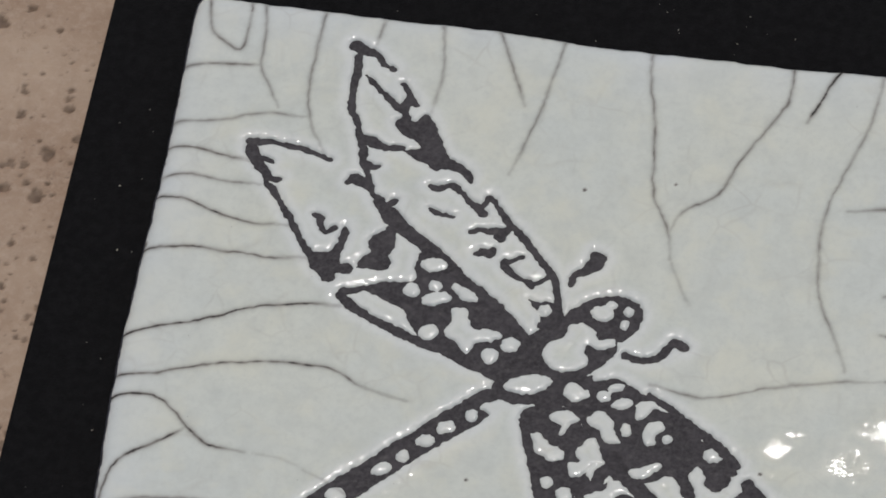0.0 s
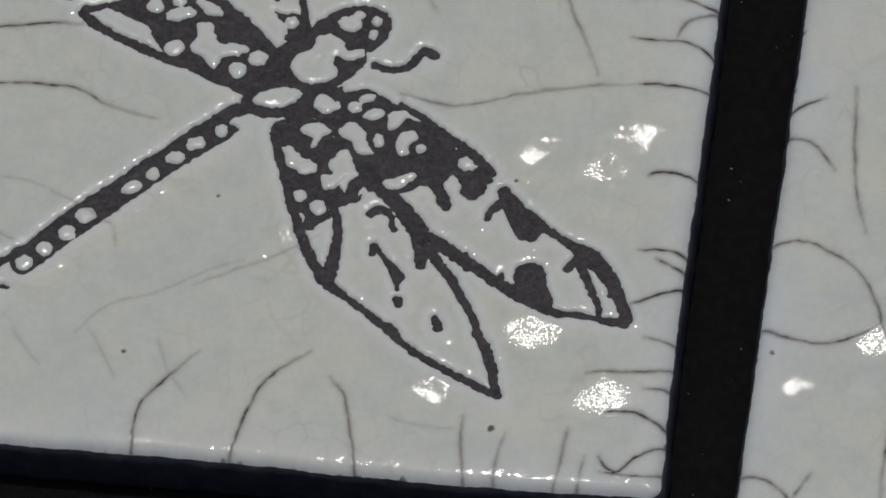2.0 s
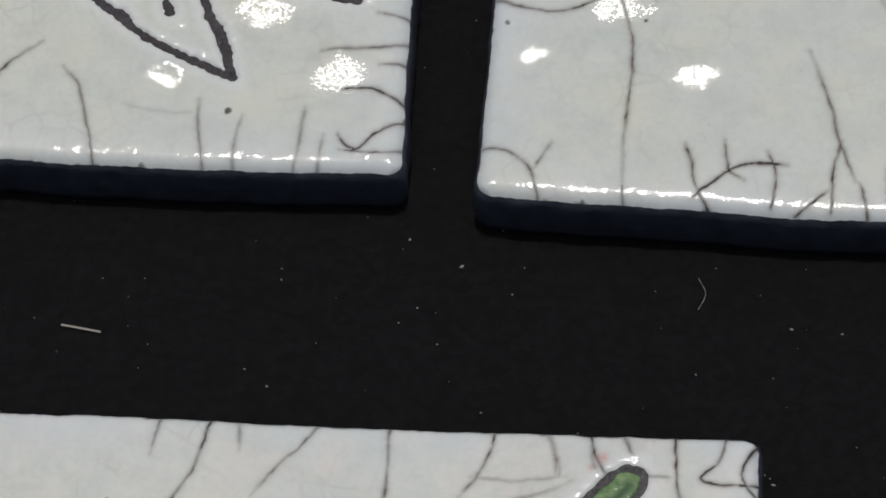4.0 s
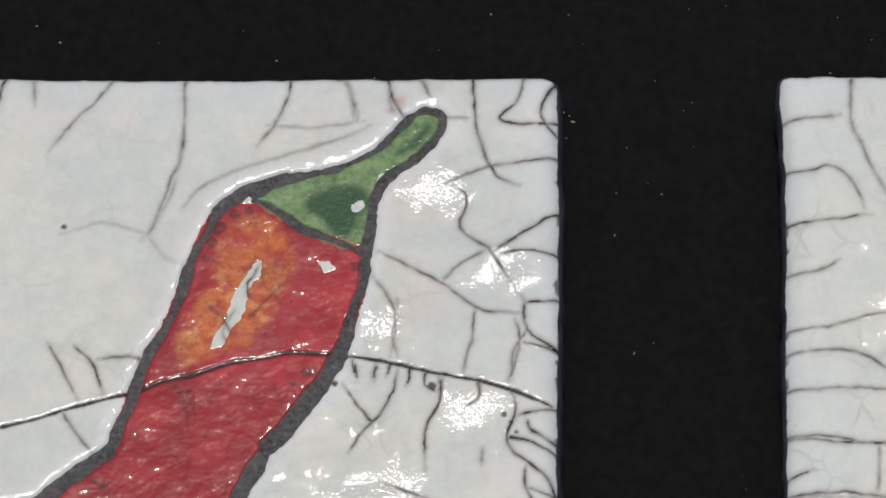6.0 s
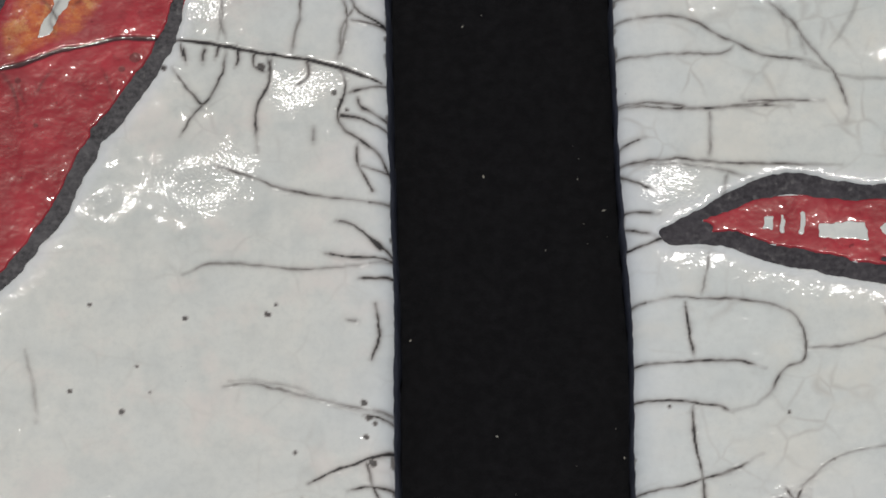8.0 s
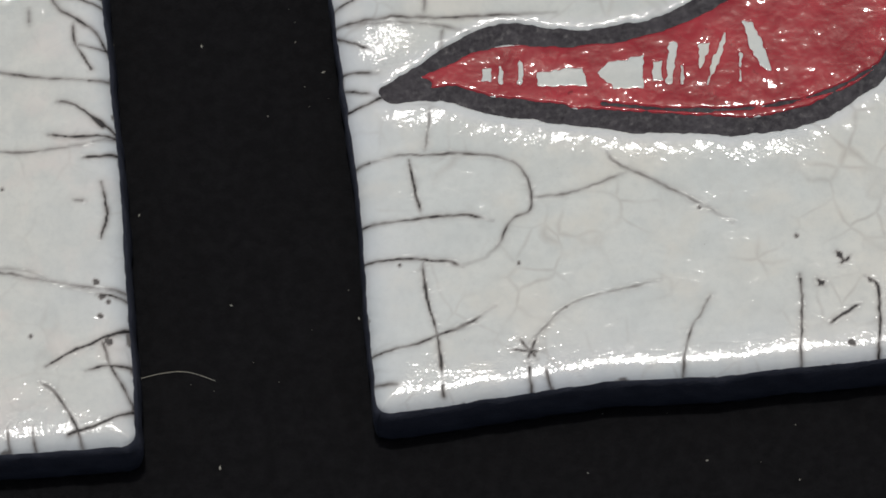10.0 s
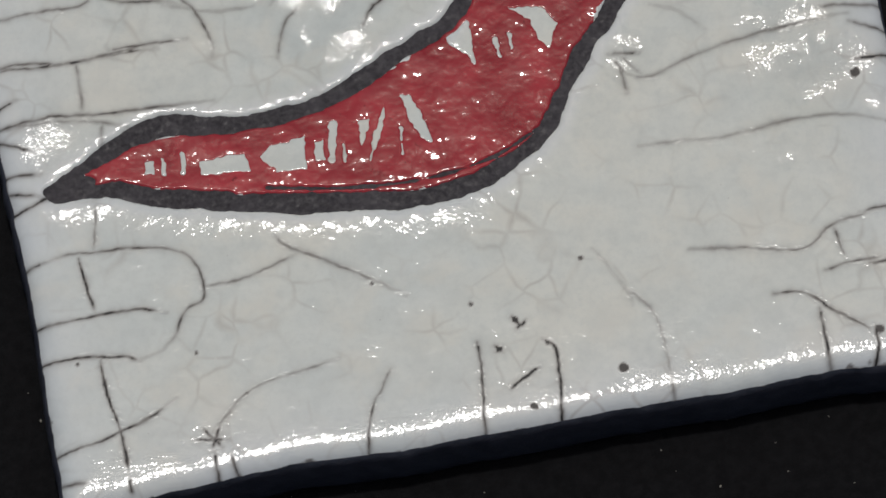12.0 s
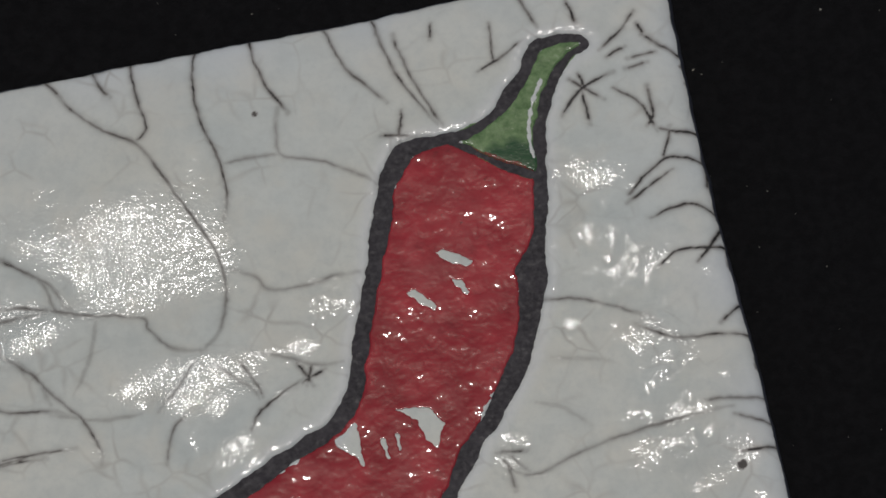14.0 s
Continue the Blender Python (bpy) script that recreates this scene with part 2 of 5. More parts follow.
def grid_mesh(name, x, y, z, keep=None, material=None, parent=None, label="", **attributes):
    """A mesh on a grid of places in millimetres; keep marks the vertices whose cells are made."""
    ny, nx = x.shape
    idx = np.arange(nx * ny).reshape(ny, nx)
    quads = np.stack([idx[:-1, :-1], idx[:-1, 1:], idx[1:, 1:], idx[1:, :-1]], -1).reshape(-1, 4)
    if keep is not None:
        quads = quads[keep.ravel()[quads].any(1)]
    used, inverse = np.unique(quads, return_inverse=True)
    co = np.stack([x.ravel()[used], y.ravel()[used], z.ravel()[used]], 1) * MM
    me = bpy.data.meshes.new(name)
    me.vertices.add(len(used))
    me.vertices.foreach_set("co", co.astype(np.float32).ravel())
    me.loops.add(quads.size)
    me.loops.foreach_set("vertex_index", inverse.astype(np.int32).ravel())
    me.polygons.add(len(quads))
    me.polygons.foreach_set("loop_start", np.arange(0, quads.size, 4, dtype=np.int32))
    me.polygons.foreach_set("use_smooth", np.ones(len(quads), bool))
    for key, value in attributes.items():
        me.attributes.new(key, "FLOAT", "POINT").data.foreach_set("value", value.ravel()[used].astype(np.float32))
    me.update(calc_edges=True)
    me.validate()
    me.materials.append(material)
    ob = new(name, me)
    ob.parent = parent
    return tagged(ob, label)


THICK = 8.0
STEP = 0.18


class Tile:
    """A hand-made tile: four corners round its own middle, with the bows of its edges."""

    def __init__(self, middle, corners, left, right, bottom, top, seed, slope, glaze):
        self.middle, self.c = middle, [np.array(p) for p in corners]
        self.bows = dict(left=left, right=right, bottom=bottom, top=top)
        self.seed, self.slope, self.glaze = seed, slope, glaze
        self.steep = math.hypot(*slope) / 0.14
        self.motifs, self.zones, self.lines, self.clefts, self.spots, self.swells, self.blooms = [], [], [], [], [], [], []

    def motif(self, name):
        self.motifs.append(Motif(name))
        return self.motifs[-1]

    def zone(self, name, *p):
        self.zones.append((name, curve_through(p, True, 3)))

    def craze(self, strength, *p):
        p = [np.array(q, float) for q in p]
        for end, inner in ((0, 1), (-1, -2)):
            q = p[end]
            if self.rim(q[:1], q[1:])[0] < 2.5:
                d = q - p[inner]
                p[end] = q + d / max(np.hypot(*d), 1e-6) * 1.8
        self.lines.append((strength, curve_through(p)))

    def fissure(self, *p):
        self.clefts.append(curve_through(p))

    def spot(self, x, y, r):
        self.spots.append((x, y, r))

    def swell(self, x, y, r):
        self.swells.append((x, y, r))

    def blush(self, x, y, r, strength):
        self.blooms.append((x, y, r, strength))

    def bloom(self, x, y):
        c = np.zeros(x.shape)
        for cx, cy, r, strength in self.blooms:
            c = np.maximum(c, strength * np.exp(-((x - cx) ** 2 + (y - cy) ** 2) / (r * r)))
        return c

    def edge(self, side, a, b, u):
        d = b - a
        n = np.array([-d[1], d[0]]) / np.hypot(*d)
        off = np.interp(u, np.linspace(0, 1, 9), self.bows[side])
        off = off + 0.10 * lattice(u * 100, u * 0 + 7, 2.3, self.seed + len(side)) + 0.05 * lattice(u * 100, u * 0 + 3, 0.7, self.seed + len(side))
        inward = {"left": -1, "bottom": 1, "right": 1, "top": -1}[side]
        off = off + inward * 0.5 * (np.maximum(0, 1 - u / 0.014) ** 2 + np.maximum(0, 1 - (1 - u) / 0.014) ** 2)
        return a + np.outer(u, d) + np.outer(off, n)

    def sheet(self):
        bl, br, tl, tr = self.c
        step = STEP if self.motifs else 0.22
        nx, ny = int(np.hypot(*(br - bl)) / step), int(np.hypot(*(tl - bl)) / step)
        u, v = np.linspace(0, 1, nx), np.linspace(0, 1, ny)
        lo, hi = self.edge("bottom", bl, br, u), self.edge("top", tl, tr, u)
        le, ri = self.edge("left", bl, tl, v), self.edge("right", br, tr, v)
        U, V = u[None, :, None], v[:, None, None]
        s = (1 - V) * lo[None] + V * hi[None] + (1 - U) * le[:, None] + U * ri[:, None]
        ends = (1 - U) * (1 - V) * (lo[0] + le[0]) / 2 + U * (1 - V) * (lo[-1] + ri[0]) / 2 + (1 - U) * V * (hi[0] + le[-1]) / 2 + U * V * (hi[-1] + ri[-1]) / 2
        s = s - ends
        return s[..., 0], s[..., 1]

    def rim(self, x, y):
        """Distance to the nearest side."""
        bl, br, tl, tr = self.c
        best = np.full(x.shape, 99.0)
        for a, b in ((bl, br), (br, tr), (tr, tl), (tl, bl)):
            d = b - a
            best = np.minimum(best, (-(x - a[0]) * d[1] + (y - a[1]) * d[0]) / np.hypot(*d))
        return best

    def height(self, x, y, e=None):
        e = np.maximum(self.rim(x, y) if e is None else e - 0.3, -0.6)
        z = -0.75 * np.exp(-(e + 0.6) / 0.8) - 0.4 * np.exp(-e / 1.05)
        z = z + 0.10 * lattice(x, y, 13, self.seed) + 0.035 * lattice(x, y, 4.5, self.seed + 1)
        for cx, cy, r in self.swells:
            k = (abs(x - cx) < 4 * r) & (abs(y - cy) < 4 * r)
            dx, dy = x[k] - cx, y[k] - cy
            q = (dx * dx + dy * dy) / (2.0 * r * r) * (1 + 0.6 * lattice(x[k], y[k], 0.8 * r, self.seed + 4))
            z[k] -= 1.0 * (self.slope[0] * dx + self.slope[1] * dy) * np.exp(-q ** 1.3)
        return z

    def peel(self, x, y, s):
        """Where the glaze has pooled thick its skin is like orange peel."""
        c = 0.38 + 0.4 * np.exp(-((s - 0.35) / 0.45) ** 2)
        for cx, cy, r in self.swells:
            k = (abs(x - cx) < 4 * r) & (abs(y - cy) < 4 * r)
            q = ((x[k] - cx) ** 2 + (y[k] - cy) ** 2) / (r * r)
            c[k] = np.maximum(c[k], 0.95 / self.steep * np.exp(-0.16 * q))
        return c

    def lines_distance(self, x, y, figures):
        s = np.full(x.shape, 9.0)
        for m in figures:
            x0, y0, x1, y1 = m.box()
            k = (x > x0 - 4) & (x < x1 + 4) & (y > y0 - 4) & (y < y1 + 4)
            if k.any():
                s[k] = np.minimum(s[k], m.distance(x[k], y[k]))
        return s

    def bank(self, s):
        """The glaze draws back from a smoked line and stands up in a bank beside it."""
        high = (-0.06 + 0.225 * (1 - np.exp(-np.maximum(s, 0) / 0.36))) * np.exp(-np.maximum(s - 0.5, 0) ** 2 / 3.2)
        return np.where(s > 0, high, -0.06 + 1.2 * np.maximum(s, -0.25))

    def cleft(self, x, y):
        c = np.zeros(x.shape)
        for p in self.clefts:
            k = near(p, x, y, 2)
            d = line_distance(p, x[k], y[k])[0] + 0.08 * lattice(x[k], y[k], 0.8, 9) + 0.06 * lattice(x[k], y[k], 2.3, 10)
            c[k] = np.maximum(c[k], np.exp(-(np.maximum(d - 0.15, 0) / 0.15) ** 2))
        return c

    def stains(self, x, y):
        c, edge = np.zeros(x.shape), self.rim(x, y)
        wob = [0.12 * lattice(x, y, 1.7, self.seed + k) + 0.07 * lattice(x, y, 0.6, self.seed + k + 30) for k in (5, 6)]
        xx, yy = x + wob[0], y + wob[1]
        for strength, p in self.lines:
            k = near(p, xx, yy, 1.6)
            if not k.any():
                continue
            d, t = line_distance(p, xx[k], yy[k])
            fade = np.where(edge[k] < 2.0, 1, np.clip((1 - t) * 5, 0.45, 1) * np.clip(t * 9, 0.65, 1))
            thin = 0.225 + 0.06 * lattice(xx[k], yy[k], 2.5, self.seed + 8)
            fade = fade * (0.92 + 0.2 * lattice(xx[k], yy[k], 1.1, self.seed + 9))
            c[k] = np.maximum(c[k], strength * fade * (0.98 * np.exp(-(d / thin) ** 2) + 0.30 * np.exp(-(d / 0.6) ** 2)))
        for cx, cy, r in self.spots:
            d = np.hypot(x - cx, y - cy) + 0.12 * lattice(x, y, 0.5, self.seed + 7)
            c = np.maximum(c, 0.95 * np.clip((r - d) / 0.12 + 0.5, 0, 1))
        return np.clip(np.maximum(c, self.cleft(x, y)), 0, 1)

    def zoned(self, x, y, name):
        c = np.zeros(x.shape)
        for n, p in self.zones:
            if n == name:
                c = np.maximum(c, np.clip(0.5 - (area_distance(p, x, y) + 0.5 * lattice(x, y, 1.2, 5)) / 1.2, 0, 1))
        return c

    def build(self, label, looks, group="tiles on the board"):
        base = new("ceramic_tile")
        base.location = (self.middle[0] * MM, self.middle[1] * MM, -THICK * MM)
        tagged(base, label, "tile", group)
        x, y = self.sheet()
        lines = [m for m in self.motifs if looks[m.name][0] in (INK, ASH)]
        for m in lines:
            m.cells = [o for n in lines if n is not m for o in n.ops if o[0] < 0]
        s = self.lines_distance(x, y, lines)
        paints = [m for m in self.motifs if m not in lines]
        for m in paints:
            m.spread = 0.85
        under = np.maximum(self.lines_distance(x, y, paints), -s)
        iy, ix = np.indices(x.shape)
        e = np.minimum(np.minimum(ix, x.shape[1] - 1 - ix), np.minimum(iy, x.shape[0] - 1 - iy)) * np.hypot(x[0, 1] - x[0, 0], y[0, 1] - y[0, 0])
        h = self.height(x, y, e) + THICK
        # the glaze is chipped or worn through to the black clay here and there along the rim
        chip = np.clip((0.9 * lattice(x, y, 1.1, self.seed + 15) + 0.5 * lattice(x, y, 3.7, self.seed + 16) - 0.45 - e) / 0.15, 0, 1)
        stain = np.maximum(self.stains(x, y), 0.85 * chip)
        pool = np.where(s > 0, np.exp(-((s - 0.5) / 0.9) ** 2), 0)
        crack = self.cleft(x, y)
        z = h + self.steep * self.bank(s) - 0.25 * np.clip(-under / 0.4, 0, 1) - 0.1 * crack
        z = z + self.steep * pool * (0.04 * lattice(x, y, 0.75, self.seed + 18) + 0.03 * lattice(x, y, 1.9, self.seed + 19))
        grid_mesh("glaze", x, y, z, None, self.glaze, base, "", craze=stain, peel=self.peel(x, y, s), pool=0.45 * pool, bloom=self.bloom(x, y), thin=0.6 * np.exp(-e / 5.0) * (0.75 + 0.4 * lattice(x, y, 8, self.seed + 17)))
        # clay body under the rim of the glaze
        loop = np.concatenate([np.stack([a[::3], b[::3], c[::3]], 1) for a, b, c in ((x[0], y[0], z[0]), (x[:, -1], y[:, -1], z[:, -1]), (x[-1, ::-1], y[-1, ::-1], z[-1, ::-1]), (x[::-1, 0], y[::-1, 0], z[::-1, 0]))])
        out = loop[:, :2] - loop[:, :2].mean(0)
        out = out / np.abs(out).max(1)[:, None]
        u = np.arange(len(loop))
        rows = []
        for drop, flare in ((-0.03, -0.02), (0.35, 0.25), (1.2, 0.42), (3.5, 0.55), (6.0, 0.5), (7.6, 0.25), (8.0, -0.3)):
            zz = np.maximum(loop[:, 2] - drop, 0) if drop < 7.9 else loop[:, 2] * 0
            w = 0.12 * lattice(u * 0.57, u * 0 + drop * 3, 2.0, self.seed + 11) if drop > 0.1 else 0
            rows.append(np.column_stack([loop[:, :2] + out * (flare + w)[:, None] if drop > 0.1 else loop[:, :2] + out * flare, zz]))
        rows = np.array(rows)
        rows = np.concatenate([rows, rows[:, :1]], 1)
        grid_mesh("clay_body", rows[::-1, :, 0], rows[::-1, :, 1], rows[::-1, :, 2], None, CLAY, base, "smoke-blackened clay side")
        for m in self.motifs:
            material, text, zone = looks[m.name]
            x0, y0, x1, y1 = m.box()
            fine = 0.11
            gx, gy = np.meshgrid(np.arange(x0, x1, fine), np.arange(y0, y1, fine))
            d = m.distance(gx, gy)
            lift = -0.06
            if material not in (INK, ASH):
                lift = 0.05 + 0.02 * lattice(gx, gy, 1.7, self.seed + 2)
                away = self.lines_distance(gx, gy, lines)
                d = np.maximum(d, -away + 0.08)
                lift = lift + 0.25 * self.bank(np.maximum(away, 0))
            else:
                lift = lift + 0.03 * lattice(gx, gy, 0.45, 13) + 0.03 * lattice(gx, gy, 1.3, 14)
            hz = self.height(gx, gy) + THICK + lift - 1.0 * np.maximum(d, 0) - 0.1 * self.cleft(gx, gy)
            extra = dict(craze=np.maximum(self.cleft(gx, gy), 0.6 * self.stains(gx, gy)) if material not in (INK, ASH) else np.zeros(gx.shape))
            extra["zone"] = self.zoned(gx, gy, zone) if zone else np.zeros(gx.shape)
            grid_mesh(m.name, gx, gy, hz, d < 0.12, material, base, text, **extra)
        return base


# ---- ground and board ----
def axis(lo, hi, a, b, fine, coarse):
    return np.unique(np.round(np.concatenate([np.arange(lo, a, coarse), np.arange(a, b, fine), np.arange(b, hi + 1, coarse)]), 3))


def travertine():
    gx, gy = np.meshgrid(axis(-700, 700, -150, -112, 0.3, 25), axis(-700, 700, 25, 120, 0.3, 25))
    rng = np.random.RandomState(4)
    pit = np.zeros(gx.shape)
    for _ in range(640):
        cx, cy, r = rng.uniform(-150, -112), rng.uniform(25, 120), 0.10 + rng.gamma(0.8, 0.25)
        k = (abs(gx - cx) < 3 * r) & (abs(gy - cy) < 3 * r)
        d = np.hypot(gx[k] - cx, (gy[k] - cy) * rng.uniform(0.8, 1.5)) + 0.45 * r * lattice(gx[k], gy[k], r, 7) + 0.3 * r * lattice(gx[k], gy[k], 0.5 * r, 9)
        pit[k] = np.maximum(pit[k], np.clip((r - d) / 0.3 + 0.4, 0, 1))
    z = -0.3 * pit + 0.12 * lattice(gx, gy, 2.2, 8) - 11.2
    ob = grid_mesh("ground", gx, gy, z, None, STONE, None, pit=pit * (0.75 + 0.25 * lattice(gx, gy, 0.9, 12)))
    return tagged(ob, "pitted beige travertine slab under the board", "stone slab", kind="structure")


def black_board():
    x0, y0, x1, y1 = -119.9, -190.0, 235.0, 165.0
    bm = bmesh.new()
    bmesh.ops.create_cube(bm, size=1)
    for v in bm.verts:
        v.co = Vector(((x0, x1)[v.co.x > 0], (y0, y1)[v.co.y > 0], (-11.1, -8.0)[v.co.z > 0])) * MM
    bmesh.ops.bevel(bm, geom=bm.edges[:], offset=0.5 * MM, segments=2, affect="EDGES")
    me = bpy.data.meshes.new("display_board")
    bm.to_mesh(me)
    bm.free()
    me.materials.append(BOARD)
    return tagged(new("display_board", me), "matt black dusty display board lying on stone", "board")


travertine()
black_board()

# ---- the dragonfly tile ----
FIGURE = dict(forewing=(INK, "smoked black wing with white cells", ""), hindwing=(INK, "smoked black wing with white cells", ""),
              head=(INK, "smoked black head and thorax", ""), antenna=(INK, "", ""), abdomen=(INK, "long black tail with white beads", ""))
d = Tile((-53, 54), [(-51.28, -53.61), (52.62, -54.36), (-53.62, 54.31), (52.38, 51.44)], left=(0, 0, -0.64, 0.13, 0.38, 0.05, -0.22, -0.14, -0.1), right=(-0.35, 0.1, 0.19, 0.06, -0.04, -0.03, -0.01, -0.02, 0), bottom=(0, 0, 0, 0.08, 0.21, -0.22, -0.28, 0.03, 0.33), top=(0.1, 0.05, -0.01, 0.19, -0.3, -0.19, -0.13, 0.55, 0), seed=20, slope=(0.061, -0.195), glaze=GLAZE_GREEN)
m = d.motif("forewing")
m.stroke((-31.71, 48.3, 1.73), (-30.11, 47.76, 1.39), (-28.67, 47.28, 1), (-27.53, 45.95, 0.74), (-26.12, 45.2, 0.76))
m.stroke((-31.12, 46.7, 0.87), (-30.77, 43.97, 1.15), (-30.78, 41.21, 0.86), (-30.51, 38.49, 1.03), (-29.36, 36.34, 0.75), (-28.59, 34.15, 0.89), (-27.74, 31.98, 1.17), (-27.34, 29.77, 0.74), (-26.51, 28.06, 0.67), (-25.82, 26.34, 0.9), (-25.22, 25.06, 0.71), (-24.19, 24.29, 1.32))
m.stroke((-29.55, 43.85, 0.57), (-28.02, 42.47, 0.73), (-26.23, 40.85, 0.81), (-24.45, 39.24, 0.98))
m.fill((-24.91, 43.04), (-24.04, 43.24), (-23.02, 41.71), (-21.83, 40.02), (-22.26, 39.51), (-22.82, 39.72), (-22.74, 38.08), (-21.86, 37.27), (-20.81, 38.5), (-19.75, 37.99), (-18.33, 35.43), (-16.99, 32.87), (-15.8, 31.21), (-16.15, 30.26), (-17.29, 30.39), (-17.77, 29.78), (-18.77, 30.38), (-20.82, 31.49), (-22.04, 32.06), (-22.73, 32.61), (-21.06, 32.82), (-20.44, 33.53), (-21.89, 34.53), (-23.77, 35.48), (-24.48, 36.95), (-23.69, 37.96), (-24.51, 38.77), (-24.1, 40.2), (-23.64, 40.99), (-24.16, 42.21))
m.stroke((-27.93, 33.78, 1.38), (-26.72, 33.29, 1.56), (-25.14, 32.76, 1.06), (-22.76, 32.79, 0.71))
m.stroke((-27.23, 29.96, 0.86), (-26.02, 29.48, 0.79), (-25.31, 29.66, 0.44))
m.stroke((-28.7, 26.7, 0.85), (-27.68, 27.19, 1.76), (-26.18, 26.29, 1.14), (-25.22, 25.06, 0.63))
m.stroke((-16.31, 31.14, 1.55), (-14.71, 30.44, 1.19), (-13.61, 29.67, 1.11), (-13.14, 28.65, 0.6))
m.stroke((-18.07, 27.31, 0.87), (-16.84, 27.01, 0.88), (-15.72, 27.78, 0.88), (-14.53, 27.3, 1.01), (-13.65, 26.51, 0.65), (-12.3, 25.15, 0.99), (-11.24, 24.57, 1.31), (-10.59, 23.75, 0.95))
m.stroke((-11.21, 24.39, 1.07), (-10.65, 25.36, 0.75), (-10.25, 26.49, 0.88), (-9.01, 25.3, 0.71), (-7.12, 22.84, 0.88), (-5.57, 21.52, 0.97), (-3.58, 19.28, 0.96), (-1.78, 17.28, 0.95), (-0.13, 15.27, 0.92), (0.74, 13.17, 0.88), (1.38, 10.61, 1.02), (1.89, 8.48, 1.02))
m.stroke((-17.42, 23.61, 0.7), (-16.01, 23.16, 0.79), (-14.27, 22.93, 0.44))
m.stroke((-11.57, 20.94, 0.69), (-10.54, 21.34, 0.7), (-8.69, 21.31, 1.06), (-7.59, 21.27, 1.39), (-6.61, 22.01, 0.88), (-5.57, 21.52, 1.03))
m.stroke((-8.21, 20.65, 1.18), (-7.72, 20.36, 1.18))
m.stroke((-10.63, 17.67, 0.52), (-9.52, 17.99, 1.23), (-8.62, 17.93, 1.36), (-8.24, 18.69, 0.38))
m.stroke((-4.43, 17.83, 0.51), (-5.76, 17.04, 0.68), (-6.58, 16.67, 1.25), (-6.47, 16.07, 1.09), (-5.42, 15.05, 1), (-3.81, 14.19, 0.69), (-2.31, 13.94, 0.7), (-0.98, 14.72, 0.65), (-0.41, 15.68, 0.77))
m.stroke((-2.81, 13.87, 1.05), (-2.58, 13.37, 0.6))
m.fill((-2.61, 11.43), (-1.47, 11.13), (0.31, 11.36), (1.17, 10.59), (2.03, 8.5), (1.03, 7.06), (-0.82, 7.26), (-0.53, 8.61), (-1.25, 9.84))
m.hole((-0.32, 9.96, 0.94, 0.97, 10.02))
m.stroke((-24.48, 24.25, 1.12), (-22.93, 22.65, 2.09), (-21.12, 20.81, 1.97), (-18.61, 19.16, 1.83), (-16.07, 17.25, 1.82), (-13.53, 15.35, 1.64), (-11.35, 13.41, 1.64), (-8.8, 11.35, 1.97), (-6.24, 9.2, 2.11), (-4.02, 6.85, 2.08), (-1.8, 4.51, 2.06), (-0.37, 2.51, 2.34))
m.stroke((-22.77, 23.84, 1.11), (-22.16, 24.54, 0.79))
m = d.motif("hindwing")
m.stroke((-42.82, 31.65, 0.88), (-41.69, 31.61, 1.24), (-39.87, 31.84, 0.79), (-37.94, 31.53, 0.79), (-36.02, 31.22, 0.88), (-33.67, 30.61, 0.78), (-31.67, 29.86, 0.61))
m.stroke((-42.22, 30.45, 1.68), (-41.09, 28.5, 1.56), (-39.66, 26.86, 1.27), (-38.91, 26.05, 1.04), (-37.66, 26.12, 0.71))
m.stroke((-40.45, 29.03, 0.87), (-39.27, 28.73, 0.7))
m.stroke((-39.41, 25.54, 0.8), (-38.28, 24.32, 0.95), (-37.31, 23.09, 0.78), (-36.48, 21.84, 0.78), (-35.27, 20.2, 0.93), (-34.22, 18.54, 0.92), (-33.17, 16.88, 0.93), (-31.9, 15.25, 1.11), (-30.49, 13.65, 1.92), (-28.68, 11.83, 1.93))
m.fill((-31.68, 15.28), (-29.38, 15.57), (-28.4, 17.48), (-28.16, 19.75), (-27.36, 19.4), (-27.18, 17.63), (-27.72, 15.78), (-27.47, 14.03), (-25.98, 13.95), (-25.86, 12.46), (-27.34, 12.54), (-28.29, 11.71), (-28.49, 10.79), (-29.81, 11.96), (-30.85, 13.6))
m.stroke((-32.03, 21.05, 0.85), (-31.37, 20.69, 1.08), (-30.98, 19.39, 0.77), (-30.09, 18.61, 0.71), (-29.19, 19.35, 0.66))
m.fill((-24.23, 18.45), (-22.76, 19.71), (-21.63, 20.39), (-21.21, 19.28), (-21.03, 17.07), (-21.52, 16.12), (-21.07, 14.4), (-22.02, 13.57), (-23.86, 13.6), (-25.35, 13.68), (-24.9, 15.25), (-23.95, 16.08), (-24.43, 17.53))
m.stroke((-22.09, 20.06, 1.16), (-21.12, 20.81, 1.16))
m.stroke((-26.7, 9.07, 0.99), (-24.98, 7.7, 1.5), (-22.52, 6.25, 1.02), (-19.34, 4.9, 1.2), (-16.97, 3.89, 1.21), (-14.65, 3.13, 1.57), (-11.61, 2.38, 1.73), (-8.82, 0.99, 1.72), (-6.51, 0.24, 1.55), (-4.15, -0.85, 1.88))
m.stroke((-26.45, 9.72, 1.22), (-24.71, 10.21, 0.86), (-23.71, 10.78, 0.51))
m.fill((-24.05, 10.65), (-19.88, 11.89), (-16.39, 8.79), (-15.54, 6.09), (-16.66, 7), (-19.25, 8.43), (-21.63, 9.45))
m.stroke((-17.04, 16.51, 0.87), (-17.3, 14.7, 1.16), (-16.45, 13.21, 1.01), (-14.58, 13, 0.7))
